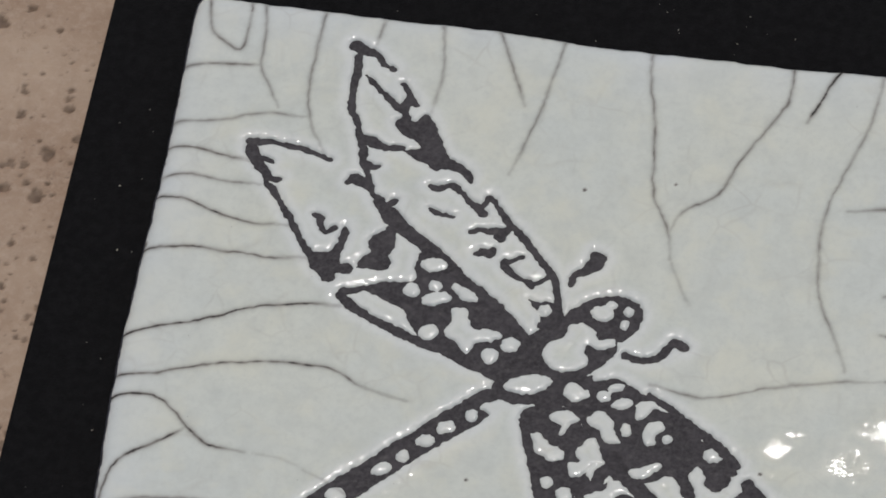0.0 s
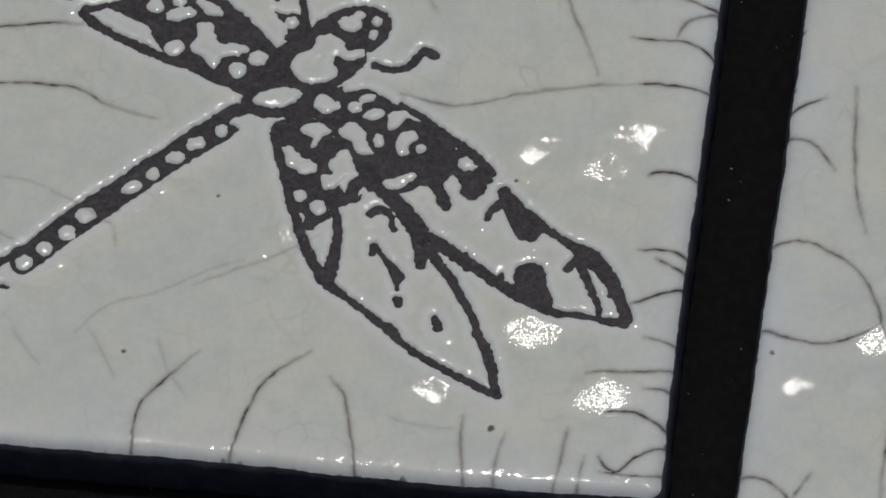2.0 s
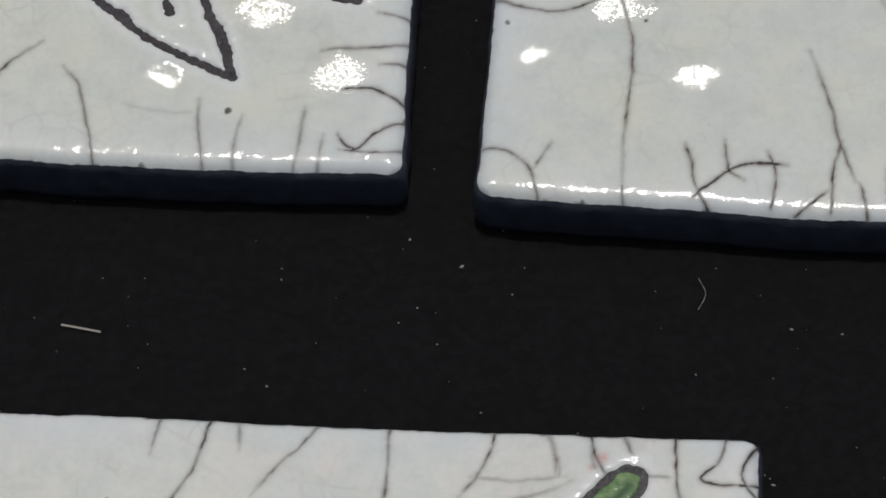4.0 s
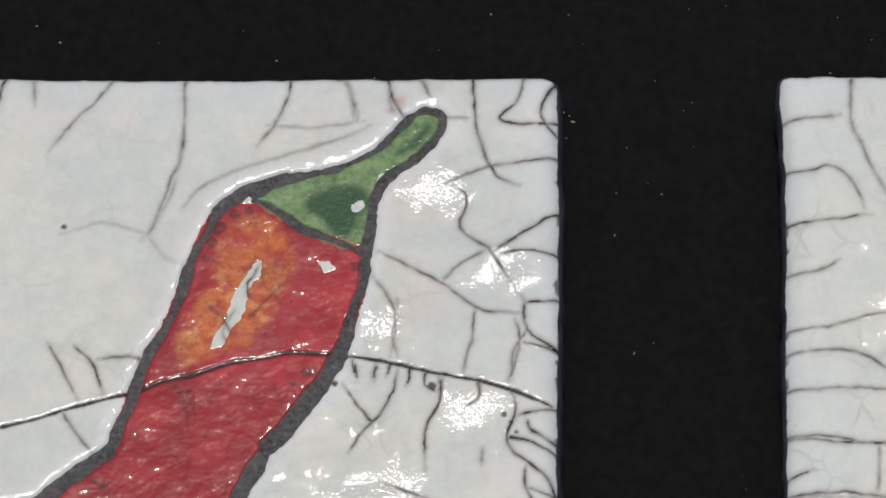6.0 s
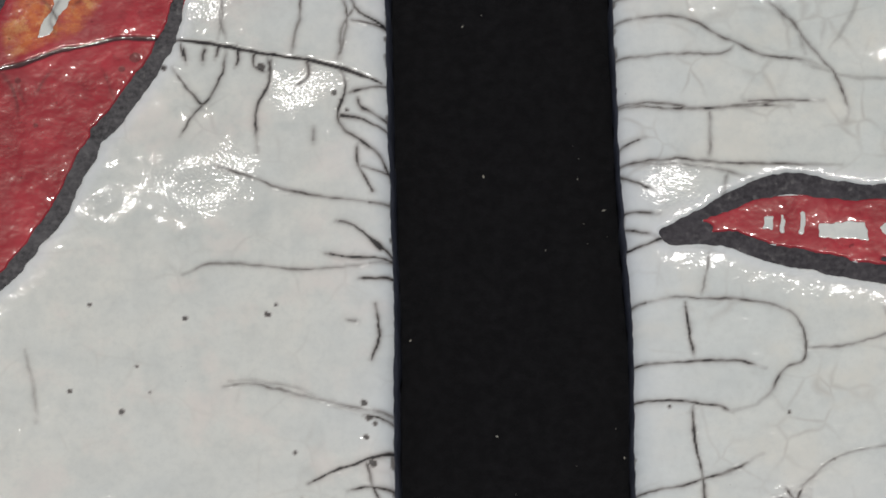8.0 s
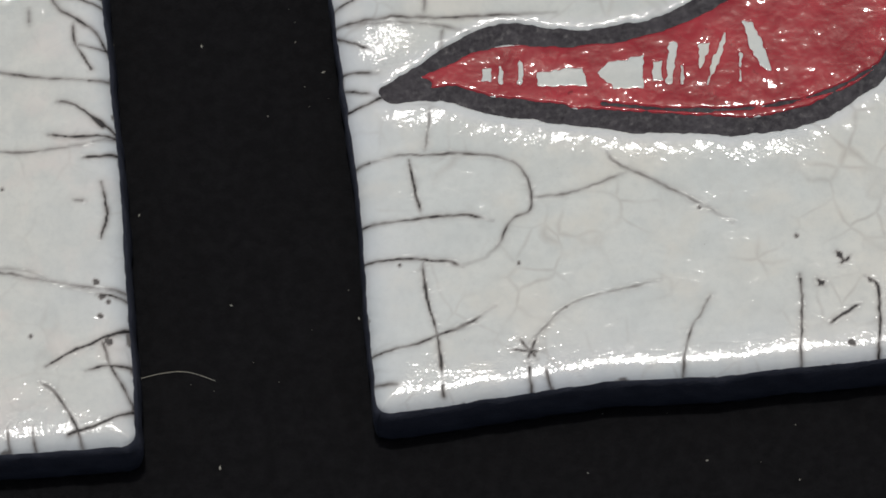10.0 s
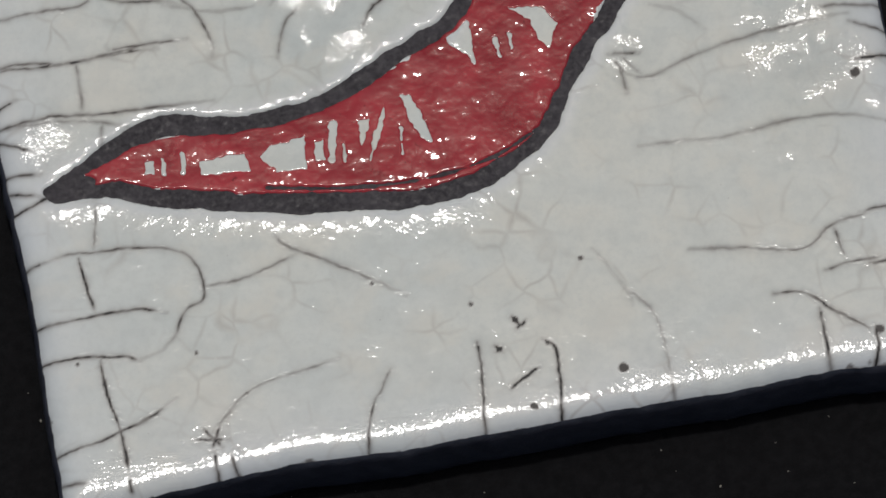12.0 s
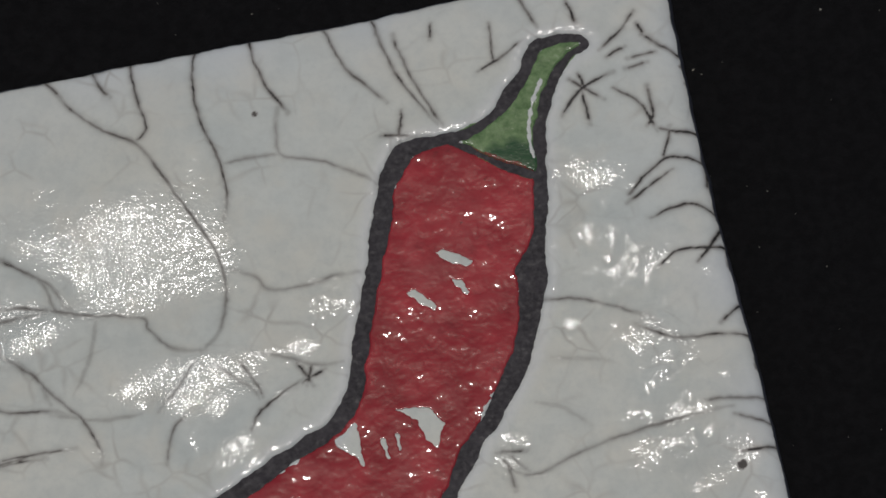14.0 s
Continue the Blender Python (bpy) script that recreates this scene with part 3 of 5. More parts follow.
m.fill((-22.39, 11.57), (-19.91, 12.06), (-17.45, 12.64), (-17.04, 14.46), (-17.85, 16.14), (-16.79, 17.16), (-14.12, 16.61), (-11.43, 13.84), (-7.97, 10.75), (-4.45, 7.24), (-1.02, 4.17), (-0.87, 1.14), (-3.77, -0.97), (-6.9, 0.37), (-10.82, 2.05), (-13.89, 2.96), (-15.98, 4.45), (-17.51, 6.89), (-19.41, 9.29), (-21.08, 10.41))
m.hole((-15.5, 15.28, 1.8, 1.15, 5.02))
m.hole((-17.74, 11.01, 1.15, 1.15, 30.02))
m.hole((-14.78, 12.09, 0.86, 0.88, 10.02))
m.hole((-14.29, 10.12, 1.94, 1.06, 18.02))
m.hole((-10.86, 11.44, 2.16, 0.97, -31.98))
m.hole((-14.39, 4.92, 1.3, 1.24, 0.02))
m.hole((-3.72, 4.26, 1.3, 1.24, 10.02))
m.hole((-5.98, 2.23, 1.15, 1.24, 10.02))
m.cut((-12.24, 8.88), (-10.24, 9.13), (-9.37, 7.05), (-7.93, 6.35), (-5.72, 6.2), (-4.84, 5.26), (-6.14, 4.39), (-7.92, 4.16), (-8.69, 2.32), (-9.4, 2.23), (-10.76, 3.8), (-12.34, 4.48), (-12.29, 6.24), (-11.72, 7.19))
m.stroke((-9.3, 7.93, 0.59), (-8.86, 6.67, 0.78), (-8.08, 6.33, 0.52))
m = d.motif("head")
m.fill((2.31, 8.97), (3.64, 11.08), (5.92, 12.69), (8.71, 13.39), (11, 12.71), (12.2, 11.11), (11.98, 8.89), (11.15, 7.3), (9.63, 6.4), (7.17, 7.23), (5.51, 8.5), (3.28, 8.83))
m.hole((7.08, 10.46, 1.58, 1.32, -9.98))
m.hole((8.08, 11.9, 0.72, 0.62, 10.02))
m.hole((10.31, 11.13, 0.65, 0.79, 10.02))
m.hole((10.13, 9.09, 0.65, 0.79, 10.02))
m.fill((-1.95, 5.36), (-0.1, 7.35), (1.74, 9.34), (3.28, 8.83), (7.17, 7.23), (9.63, 6.4), (9.48, 4.2), (7.99, 2.27), (6.5, 0.35), (6.56, -2.24), (3.95, -3.88), (-0.99, -4.51), (-3.89, -4.45), (-5.03, -2.87), (-4.27, -0.16), (-3.14, 1.72))
m.cut((0.55, 3.5), (0.97, 5.3), (2.96, 6.43), (3.02, 8.19), (5.51, 8.5), (7.29, 6.54), (9.27, 6.8), (9.27, 5.49), (7.57, 4.83), (6.01, 5.51), (5.86, 4.18), (6.5, 2.52), (4.56, 1.14), (2.39, 1.12), (0.9, 2.24))
m.hole((-0.43, -1.41, 3.17, 1.5, 15.02))
m = d.motif("antenna")
m.stroke((2.33, 14.52, 0.95), (2.63, 15.8, 0.92), (3.6, 16.54, 1.14), (4.73, 17.66, 2.05), (5.31, 18.62, 1.87), (4.62, 19.24, 1.3))
m = d.motif("antenna")
m.stroke((10.96, 4.46, 0.99), (12.8, 3.97, 1.09), (15.01, 4.45, 1.12), (15.96, 5.84, 1.12), (16.86, 7.05, 1.32), (17.99, 6.56, 1.47))
m = d.motif("abdomen")
m.stroke((-5.06, -4.21, 3.07), (-5.8, -4.97, 3.62), (-6.97, -6.62, 3.99), (-9.78, -9.12, 3.88), (-12.25, -11.5, 3.71), (-15.03, -14.16, 3.69), (-18.06, -17.34, 3.7), (-21.13, -20.26, 3.84), (-23.83, -23.23, 3.81), (-26.21, -25.9, 3.64), (-28.26, -28.45, 3.32))
m.stroke((-27.66, -25.72, 1.09), (-29.81, -27.61, 1.09), (-31.65, -29.22, 1.08), (-33.45, -31.07, 0.94), (-35.23, -32.25, 0.64))
m.stroke((-33.02, -31.52, 0.78), (-31.96, -32.41, 0.76), (-31.27, -33.58, 0.74))
m.stroke((-31.93, -32.57, 0.66), (-30.78, -32.28, 0.59), (-29.72, -32.34, 0.59))
m.hole((-6.84, -7.03, 0.9, 1.01, 7.99))
m.hole((-9.63, -9.19, 1.25, 1.01, 32.99))
m.hole((-11.89, -11.55, 1.25, 1.01, 22.99))
m.hole((-14.25, -14.16, 0.9, 1.01, 7.99))
m.hole((-16.66, -16.35, 1.39, 0.92, 27.99))
m.hole((-21.59, -20.9, 1.32, 1.17, 17.99))
m.hole((-23.61, -23.71, 1.11, 1.09, 22.99))
m.hole((-26.01, -26.29, 1.11, 1.17, 22.99))
m.hole((-28.16, -28.6, 1.11, 1.17, 22.99))
m.cut((-6.04, -5.76), (-5.25, -4.83), (-3.8, -4.08), (-2.32, -4.52), (-2.77, -6.27), (-4.08, -7), (-4.9, -6.24))
m = d.motif("hindwing")
m.fill((-0.67, -6.06), (1.24, -4.58), (4.73, -4.22), (9.75, -9.64), (13.11, -13.5), (12.53, -14.4), (10.1, -12.13), (8.95, -13.94), (10.92, -15.41), (11.84, -14.48), (11.38, -16.2), (7.92, -16.56), (9.08, -19.79), (9.89, -23.03), (9.79, -27.19), (8.18, -28.19), (6.22, -24.25), (4, -18.65), (1.64, -12.17))
m.cut((0.95, -8.86), (2.18, -8.56), (3.57, -9.86), (5.29, -10.52), (5.82, -11.74), (4.51, -12.46), (3.03, -12.02), (1.46, -10.92))
m.cut((3.13, -5.41), (5.14, -4.6), (6.95, -5.86), (5.96, -6.81), (5.31, -8.24), (4.64, -8.48), (4.6, -7.21), (3.54, -6.73))
m.cut((7.09, -10.76), (8.53, -8.5), (9.57, -8.39), (10.21, -10.43), (11.14, -12.02), (9.81, -12.58), (8.6, -13.97), (7.27, -14.53), (6.4, -13.36), (6.74, -12.31), (7.82, -11.95))
m.hole((4.27, -15.68, 0.9, 1.01, 7.99))
m.hole((6.68, -17.28, 1.04, 1.17, 7.99))
m.hole((4.56, -19.09, 0.77, 0.84, 7.99))
m.cut((5.34, -20.6), (6.41, -20.73), (7.29, -19.56), (8.62, -19), (9.11, -21.45), (8.75, -24.81), (8.54, -25.83), (7.37, -24.96), (6.04, -23.02))
m.stroke((-0.2, -6.86, 1), (1.05, -10.54, 1.14), (2.23, -13.79, 1.14), (3.41, -17.03, 1.28), (4.59, -20.26, 1.29), (6.1, -23.43, 1.31), (7.95, -26.56, 1.49), (9.62, -28.45, 1.4), (11.94, -30.1, 0.95), (14.25, -31.67, 0.95), (16.59, -33.47, 1.11), (17.73, -34.17, 1.56), (19.74, -36.16, 0.94), (22.77, -38.12, 0.97), (25.73, -39.6, 0.98), (28.67, -40.91, 0.98), (30.87, -41.97, 0.98), (31.96, -42.42, 0.82))
m.stroke((31.76, -42.44, 0.85), (30.81, -38.9, 1.28), (29.71, -35.76, 1.3), (28.43, -33.86, 1.02), (27.37, -31.1, 1.02), (25.63, -28.41, 1.04), (23.88, -25.71, 1.2), (22.23, -23.81, 1.37), (20.97, -22.29, 1.81))
m.stroke((12.07, -11.09, 2.25), (13.8, -13.43, 2.13), (15.82, -15.32, 2.15), (17.89, -17.61, 2.27), (19.61, -19.94, 2.46), (20.34, -22.77, 2.1), (20.22, -24.44, 1.39))
m.stroke((8.47, -16.5, 1.13), (9.43, -19.75, 1.12), (9.76, -23.05, 1.11), (9.67, -26.37, 1.25), (9.27, -28.48, 1.12))
m.stroke((13.32, -17.51, 1.3), (14.63, -16.87, 1.17), (15.82, -17.83, 0.89), (16.13, -19.05, 0.85), (16.42, -19.69, 0.72))
m.stroke((14.28, -23.4, 0.7), (14.32, -22.15, 0.83), (15.58, -23.68, 0.61), (16.64, -24.81, 1.06), (17.69, -26.36, 1.58), (17.67, -27.19, 0.98), (17.97, -28.39, 0.35))
m.stroke((18.16, -29.77, 1.06), (18.32, -30.42, 1.06))
m.stroke((10.97, -13.31, 1.85), (10.22, -15.48, 1.48), (8.96, -16.45, 1.26))
m.stroke((22.98, -31.98, 1), (23.51, -33.31, 1.29))
m = d.motif("forewing")
m.fill((0.3, -2.97), (3.95, 1.25), (8.33, 0.42), (11.13, 0.71), (13.46, -0.76), (17.24, -2.5), (21.11, -5.07), (22.73, -6.6), (20.87, -8.48), (19.7, -10.29), (18.54, -12.1), (16.35, -11.48), (13.11, -13.5), (10.68, -11.23), (9.75, -9.64), (4.73, -4.22), (1.24, -4.58))
m.cut((3.88, -1.75), (4.54, -0.4), (6, -0.68), (7.58, -1.8), (7, -2.71), (5.66, -3.27), (4.55, -2.96))
m.hole((9.38, -2.04, 0.9, 0.92, 7.99))
m.hole((11.84, -2.89, 1.39, 0.84, 22.99))
m.cut((13.57, -4.16), (13.69, -2.44), (15.75, -1.97), (17.58, -2.47), (18.07, -3.44), (15.92, -3.23), (15.03, -4.43), (14.06, -5.13))
m.cut((15.2, -5.69), (16.85, -4.84), (17.69, -5.85), (16.8, -7.05), (16.78, -8.49), (15.6, -8.61), (15.08, -7.39))
m.hole((18.13, -7.5, 0.7, 0.75, 7.99))
m.hole((8.24, 1.01, 1.04, 0.75, 27.99))
m.hole((10.6, -0.63, 1.11, 0.67, 17.99))
m.cut((7.76, -5.61), (8.98, -4.21), (10.9, -5.28), (11.54, -7.34), (12.41, -8.52), (11.78, -9.01), (10.33, -8.73), (9.4, -7.14), (8.29, -6.83))
m.hole((12.88, -6.78, 0.7, 1.09, 7.99))
m.fill((12.76, -11.01), (16.81, -9.75), (20.75, -7.65), (23.64, -8.2), (25.71, -10.51), (26.96, -12.06), (26.49, -13.79), (24.81, -14.38), (23.85, -12.38), (22.59, -10.83), (21.77, -12.6), (22.79, -15.01), (22.61, -16.28), (21.47, -15.57), (20.5, -13.57), (19, -12.89), (17.38, -13.9), (15.3, -14.11))
m.cut((14.03, -12.57), (15.71, -11.97), (17.7, -11.09), (18.14, -11.72), (16.92, -13.11), (15.97, -13.88), (14.55, -13.77))
m.fill((20.99, -6.78), (23.19, -7.4), (26.64, -9.57), (27.6, -11.57), (26.27, -12.13), (24.03, -11.11), (22.13, -10.04))
m.hole((24.26, -9.14, 1.32, 1.09, -7.01))
m.stroke((24.65, -13.14, 1.8), (25.98, -12.58, 1.8))
m.stroke((14.91, -1.04, 0.64), (17.24, -2.5, 0.8), (19.98, -4.51, 1.11), (23.07, -6.57, 1.27), (25.43, -8.43, 1.25), (27.44, -10.33, 1.08))
m.stroke((29.2, -13.09, 1.68), (31.24, -15.38, 2.03), (33.92, -17.19, 1.6), (36.19, -18.62, 0.96), (38.46, -20.04, 1.44), (40.72, -21.46, 2.36), (42.68, -23.32, 2.13), (44.34, -25.62, 1.61), (45.57, -28.36, 1.44), (46.26, -30.09, 1.43))
m.stroke((20.41, -20.68, 2.31), (22.24, -21.32, 1.95), (24.52, -22.74, 1.76), (27.18, -24.37, 1.6), (29.47, -25.95, 1.44), (32.47, -27.69, 1.78), (35.42, -29.02, 1.79), (37.62, -30.02, 1.17), (40.38, -29.98, 0.84), (43.2, -30.42, 0.84), (45.98, -30.61, 1.34))
m.fill((31.87, -25.69), (32.29, -23.59), (34.3, -22.96), (35.49, -24.08), (36.14, -26.48), (37.07, -28.44), (35.47, -29.43), (33.21, -28.02))
m.stroke((25.5, -22.23, 0.56), (25.8, -23.44, 0.99), (26.12, -24.23, 1.43))
m.stroke((30.37, -24.86, 0.56), (30.16, -25.87, 0.98))
m.stroke((38.18, -23.38, 1.07), (39.4, -22.01, 1.46), (41.11, -21.83, 1.67))
m.stroke((39.89, -23.2, 1.17), (40.78, -24.76, 1.02), (41.71, -26.72, 1.01), (42.64, -28.67, 0.85), (42.79, -29.89, 0.7))
m.stroke((43.82, -25.26, 0.97), (43.86, -26.74, 0.63))
m.fill((29.65, -13.88), (32.33, -15.69), (34.66, -17.53), (33.89, -19.69), (31.77, -19.5), (30.47, -17.55), (29.57, -15.98))
m.stroke((27.61, -17.02, 0.72), (28.14, -15.71, 1.04), (29.36, -14.33, 1.22))
d.craze(0.7, (-51.96, 53.46), (-51.15, 49.35), (-49.23, 47.26), (-46.7, 45.9), (-46.17, 49.03), (-46.62, 54.12))
d.craze(0.6, (-44.92, 54.32), (-43.9, 49.78), (-43.5, 43.79), (-41.41, 39.89), (-40.01, 37.31))
d.craze(0.7, (-52.91, 42.9), (-48.1, 43.4), (-43.5, 43.79))
d.craze(0.6, (-52.35, 33.66), (-47.1, 34.41), (-42.88, 35.85), (-39.99, 36.39), (-35.83, 36.18))
d.craze(0.6, (-36.53, 53.95), (-36.7, 48.8), (-36.59, 41.41), (-35.58, 36.03), (-32.97, 30.88))
d.craze(0.6, (-28.73, 52.57), (-28.95, 48.83))
d.craze(0.5, (-20.92, 53.07), (-19.72, 46.26), (-19.91, 38.89))
d.craze(0.7, (-13.42, 53.06), (-11.1, 48.25), (-8.23, 41.44))
d.craze(0.6, (-4.62, 52.75), (-5.1, 48.07), (-6.08, 40.61), (-7.35, 34.98), (-8.4, 30.32))
d.craze(0.7, (6.93, 51.86), (7.51, 46.87), (9.09, 40.67), (10.28, 30.86), (11.56, 27.43), (13.34, 24.08), (14.24, 19.75))
d.craze(0.7, (25.44, 52.03), (25.77, 47.3), (23.91, 42.51), (20.82, 36.24), (18.75, 30.58), (14.86, 27.4), (13.55, 24.11))
d.craze(1, (31.52, 51.86), (30.11, 47.84), (28.58, 43.28))
d.craze(0.6, (37.32, 51.48), (36.77, 45.02), (34.67, 36.62), (32.82, 29.21), (33.17, 20.38), (34.62, 14.4), (37.13, 9.48), (38.8, 5.35))
d.craze(0.8, (-52.51, 29.53), (-49.15, 29.59), (-45.64, 28.84), (-42.19, 28.36))
d.craze(0.7, (-52.32, 24.83), (-49.07, 25.41), (-44.5, 24.9), (-40, 24.74))
d.craze(0.9, (-53.12, 21.38), (-49.79, 21.52), (-45.82, 20.22), (-41.09, 18.84), (-35.17, 18.86))
d.craze(0.8, (-52.75, 13.25), (-48.32, 14.07), (-42.36, 13.93), (-37.14, 13.7), (-31.7, 14.21))
d.craze(0.9, (-52.56, 0.23), (-48.06, 1.68), (-43.21, 3.18), (-37.8, 5.63), (-30.74, 7.15), (-26.36, 7.26))
d.craze(0.8, (-52.72, -6.2), (-48.04, -5.77), (-43.92, -4.37), (-36.23, -2.51), (-29.73, -2.12), (-25.3, -2.42), (-21.27, -4.52), (-15.21, -5.91))
d.craze(1, (-52.04, -9.51), (-48.12, -9), (-44.88, -10.59), (-42.16, -13.26), (-38.78, -15.67), (-34.33, -16.13))
d.craze(0.9, (-51.08, -23.87), (-50.56, -20.37), (-47.88, -17.45), (-44.67, -15.31), (-42.16, -13.26))
d.craze(0.9, (40.63, 41.77), (44.14, 42.62), (50.54, 42.37))
d.craze(0.8, (42.08, 37.82), (46.16, 38.12), (50.92, 37.6))
d.craze(0.7, (35.67, 30.06), (42.72, 31.23), (47.14, 30.42), (52.07, 28.35))
d.craze(0.9, (44, 24.15), (47.93, 24.17), (52.29, 23.63))
d.craze(0.9, (42.02, 17.37), (44.39, 18.34), (48.75, 17.72), (52.44, 16.68))
d.craze(0.9, (42.43, 11.52), (45.31, 11.25), (49.56, 11.32), (53.03, 9.15))
d.craze(0.7, (47.94, 11.82), (49.13, 14.73), (51.83, 15.91))
d.craze(0.6, (14.74, 0.22), (21.95, -0.74), (29.4, 1.74), (37.63, 3.69), (43.88, 4.51))
d.craze(1, (43.88, 4.51), (48.09, 4.69), (52.36, 4.27))
d.craze(0.8, (-11.13, -53.41), (-11.25, -48.6), (-9.36, -44.82), (-4.94, -39.19))
d.craze(0.8, (1, -52.84), (1.79, -48.37), (3.79, -42.56), (8.74, -38.11))
d.craze(0.8, (16.04, -54.43), (14.89, -48.93), (13.49, -44.22), (11.57, -41.54))
d.craze(0.7, (29.2, -54.57), (28.37, -50.26), (28.16, -45.46))
d.craze(0.2, (19.39, -46.56), (23.62, -47.59), (28.39, -47.45))
d.craze(0.6, (32.77, -53.09), (32.84, -50.7), (33.51, -47.44))
d.craze(0.6, (40.22, -52.89), (40.77, -48.46), (40.86, -46.06))
d.craze(0.6, (42.96, -53.07), (43.3, -49.86))
d.craze(0.9, (44.99, -49.72), (47.23, -51.77), (49.7, -49.35), (52.91, -47.49))
d.craze(0.8, (47.25, -51.93), (49.98, -52.11), (52.63, -51.5))
d.craze(0.7, (42.43, -38.28), (47.16, -37.66), (51.86, -36.73))
d.craze(0.9, (45.01, -43.32), (48.39, -43.05), (51.97, -44.77))
d.craze(0.9, (46.51, -27.79), (49.46, -26.33), (52.74, -24.67))
d.craze(0.9, (46.75, -19.95), (50.18, -19.68), (52.66, -20.32))
d.craze(0.8, (48.93, -21.02), (52.52, -22.39))
d.craze(0.7, (48.7, -32.51), (52.17, -32.89))
d.craze(0.7, (49.42, -39.75), (52.13, -39.53))
d.craze(1, (46.67, -8.72), (49.05, -8.12), (52.24, -8.71))
d.craze(0.2, (-20.36, -37.96), (-16.81, -33.59), (-10.9, -31.07), (-5.14, -27.32), (-1.16, -25.77))
d.craze(0.6, (-51.34, -26.24), (-47.3, -24.91), (-41.04, -23.99), (-33.87, -24.15), (-30.09, -25.37))
d.craze(0.6, (-48.95, -38.49), (-41.94, -38.06))
d.craze(0.3, (14.24, 19.75), (15.86, 16.42), (17.82, 13.14))
d.craze(0.25, (-6.96, -29.78), (0.82, -25.65), (7.24, -21.65))
d.spot(1.74, 29.16, 0.29)
d.spot(13.26, 31.51, 0.22)
d.spot(31.75, -47.02, 0.48)
d.spot(64.23, -33.07, 0.27)
d.spot(-14.07, -40.15, 0.28)
d.spot(-5.79, -16.73, 0.28)
d.spot(30.51, -11.27, 0.28)
d.swell(31.97, -7.33, 1.81)
d.swell(41.52, -8.02, 2.78)
d.swell(44.83, -3.46, 2.37)
d.swell(34.62, -33.61, 2.5)
d.swell(44.55, -41.48, 2.92)
d.swell(24.05, -42.45, 2.09)
d.swell(3.1, -22.08, 1.67)
d.craze(0.8, (-46.03, -38.87), (-40.45, -38.46), (-33.78, -38.26))
d.craze(0.3, (-26.43, -17.78), (-18.61, -21.93), (-17.36, -25.14))
d.craze(0.2, (-14.49, -44.17), (-16.74, -40.3), (-18.9, -37.06))
d.craze(0.2, (-24.14, -42.87), (-26.48, -40.39), (-28.24, -38.09))
d.craze(0.2, (-33.14, -16.06), (-29.52, -16.58), (-26.54, -17.57))
d.craze(0.2, (-10.12, -38.06), (-8.04, -42.76), (-5.53, -45.77))
d.build("white crackle-glazed tile with a black dragonfly drawing", FIGURE)

# ---- the plain tile beside it ----
r = Tile((59, 50), [(-49.74, -52.83), (50.21, -55.4), (-47.8, 48.12), (52.15, 45.55)], left=(0.03, -0.05, 0.05, 0.02, -0.09, 0.04, 0, 0, 0), right=(0, 0, 0, 0, 0, 0, 0, 0, 0), bottom=(0.34, -0.04, -0.07, -0.41, -0.05, 0.5, 0, 0, 0), top=(0, 0, 0, 0, 0, 0, 0, 0, 0), seed=40, slope=(0.038, -0.205), glaze=GLAZE_GREEN)
r.craze(0.8, (-48.56, -13.41), (-46.2, -12.81), (-42.67, -13.78), (-39.04, -15.97), (-36.32, -19.86), (-34.96, -23.83), (-33.41, -27.78), (-32.48, -33.36), (-32.84, -41.4), (-33, -47.76), (-32.55, -53.24))
r.craze(0.8, (-48.82, -25.74), (-46.34, -26.77), (-42.19, -27.25), (-37.54, -25.67), (-34.96, -23.83))
r.craze(0.8, (-48.94, 2.42), (-46.1, 1.8), (-42.63, -2.13))
r.craze(0.8, (-47.62, 7.17), (-44.75, 8.67))
r.craze(0.7, (-41.28, 10.63), (-40.22, -1.94), (-39.53, -6.07), (-38.09, -10.94))
r.craze(0.5, (-33.16, 11.25), (-32.29, 2.87), (-31.27, -1.25))
r.craze(0.6, (-27.6, 3.23), (-28.2, -5.19), (-28.25, -13.47), (-28.98, -21.73), (-30.63, -26.75))
r.craze(0.8, (-50.55, -46.97), (-47.88, -46.9), (-45.13, -48.39), (-43.71, -49.92), (-42.91, -52.63))
r.craze(0.8, (-25.55, -45.5), (-24.8, -47.83), (-24.36, -50.56), (-22.93, -53.25))
r.craze(0.9, (-20.91, -44.59), (-20.44, -48.5), (-18.39, -50))
r.craze(1, (-23, -51.3), (-19.78, -48.48), (-15.81, -47.59), (-13.47, -47.91))
r.craze(0.9, (-15.86, -46.02), (-14.76, -49.12), (-15, -51.86))
r.craze(0.9, (-7.25, -44.21), (-7.94, -48.15), (-8.03, -52.05))
r.craze(0.9, (-0.56, -45.6), (-1.48, -48.75), (-1.05, -52.64))
r.craze(0.9, (4.43, -45.46), (3.17, -48.62), (2.92, -52.53))
r.craze(0.7, (-41.57, -45.94), (-43.4, -49.52))
r.craze(0.9, (-10.98, -53.3), (-9.69, -52.1))
r.craze(0.8, (-4.39, -51.56), (-3.66, -54.26))
r.craze(0.8, (3.21, -50.57), (7.38, -50.07))
r.spot(-47.77, -29.07, 0.34)
r.spot(-31.21, -28.01, 0.34)
r.swell(-34.76, -26.26, 3.07)
r.swell(-44.37, -33.5, 1.64)
r.swell(-32.02, -17.88, 2.05)
r.swell(-25.15, -35.99, 2.32)
rng = np.random.RandomState(12)
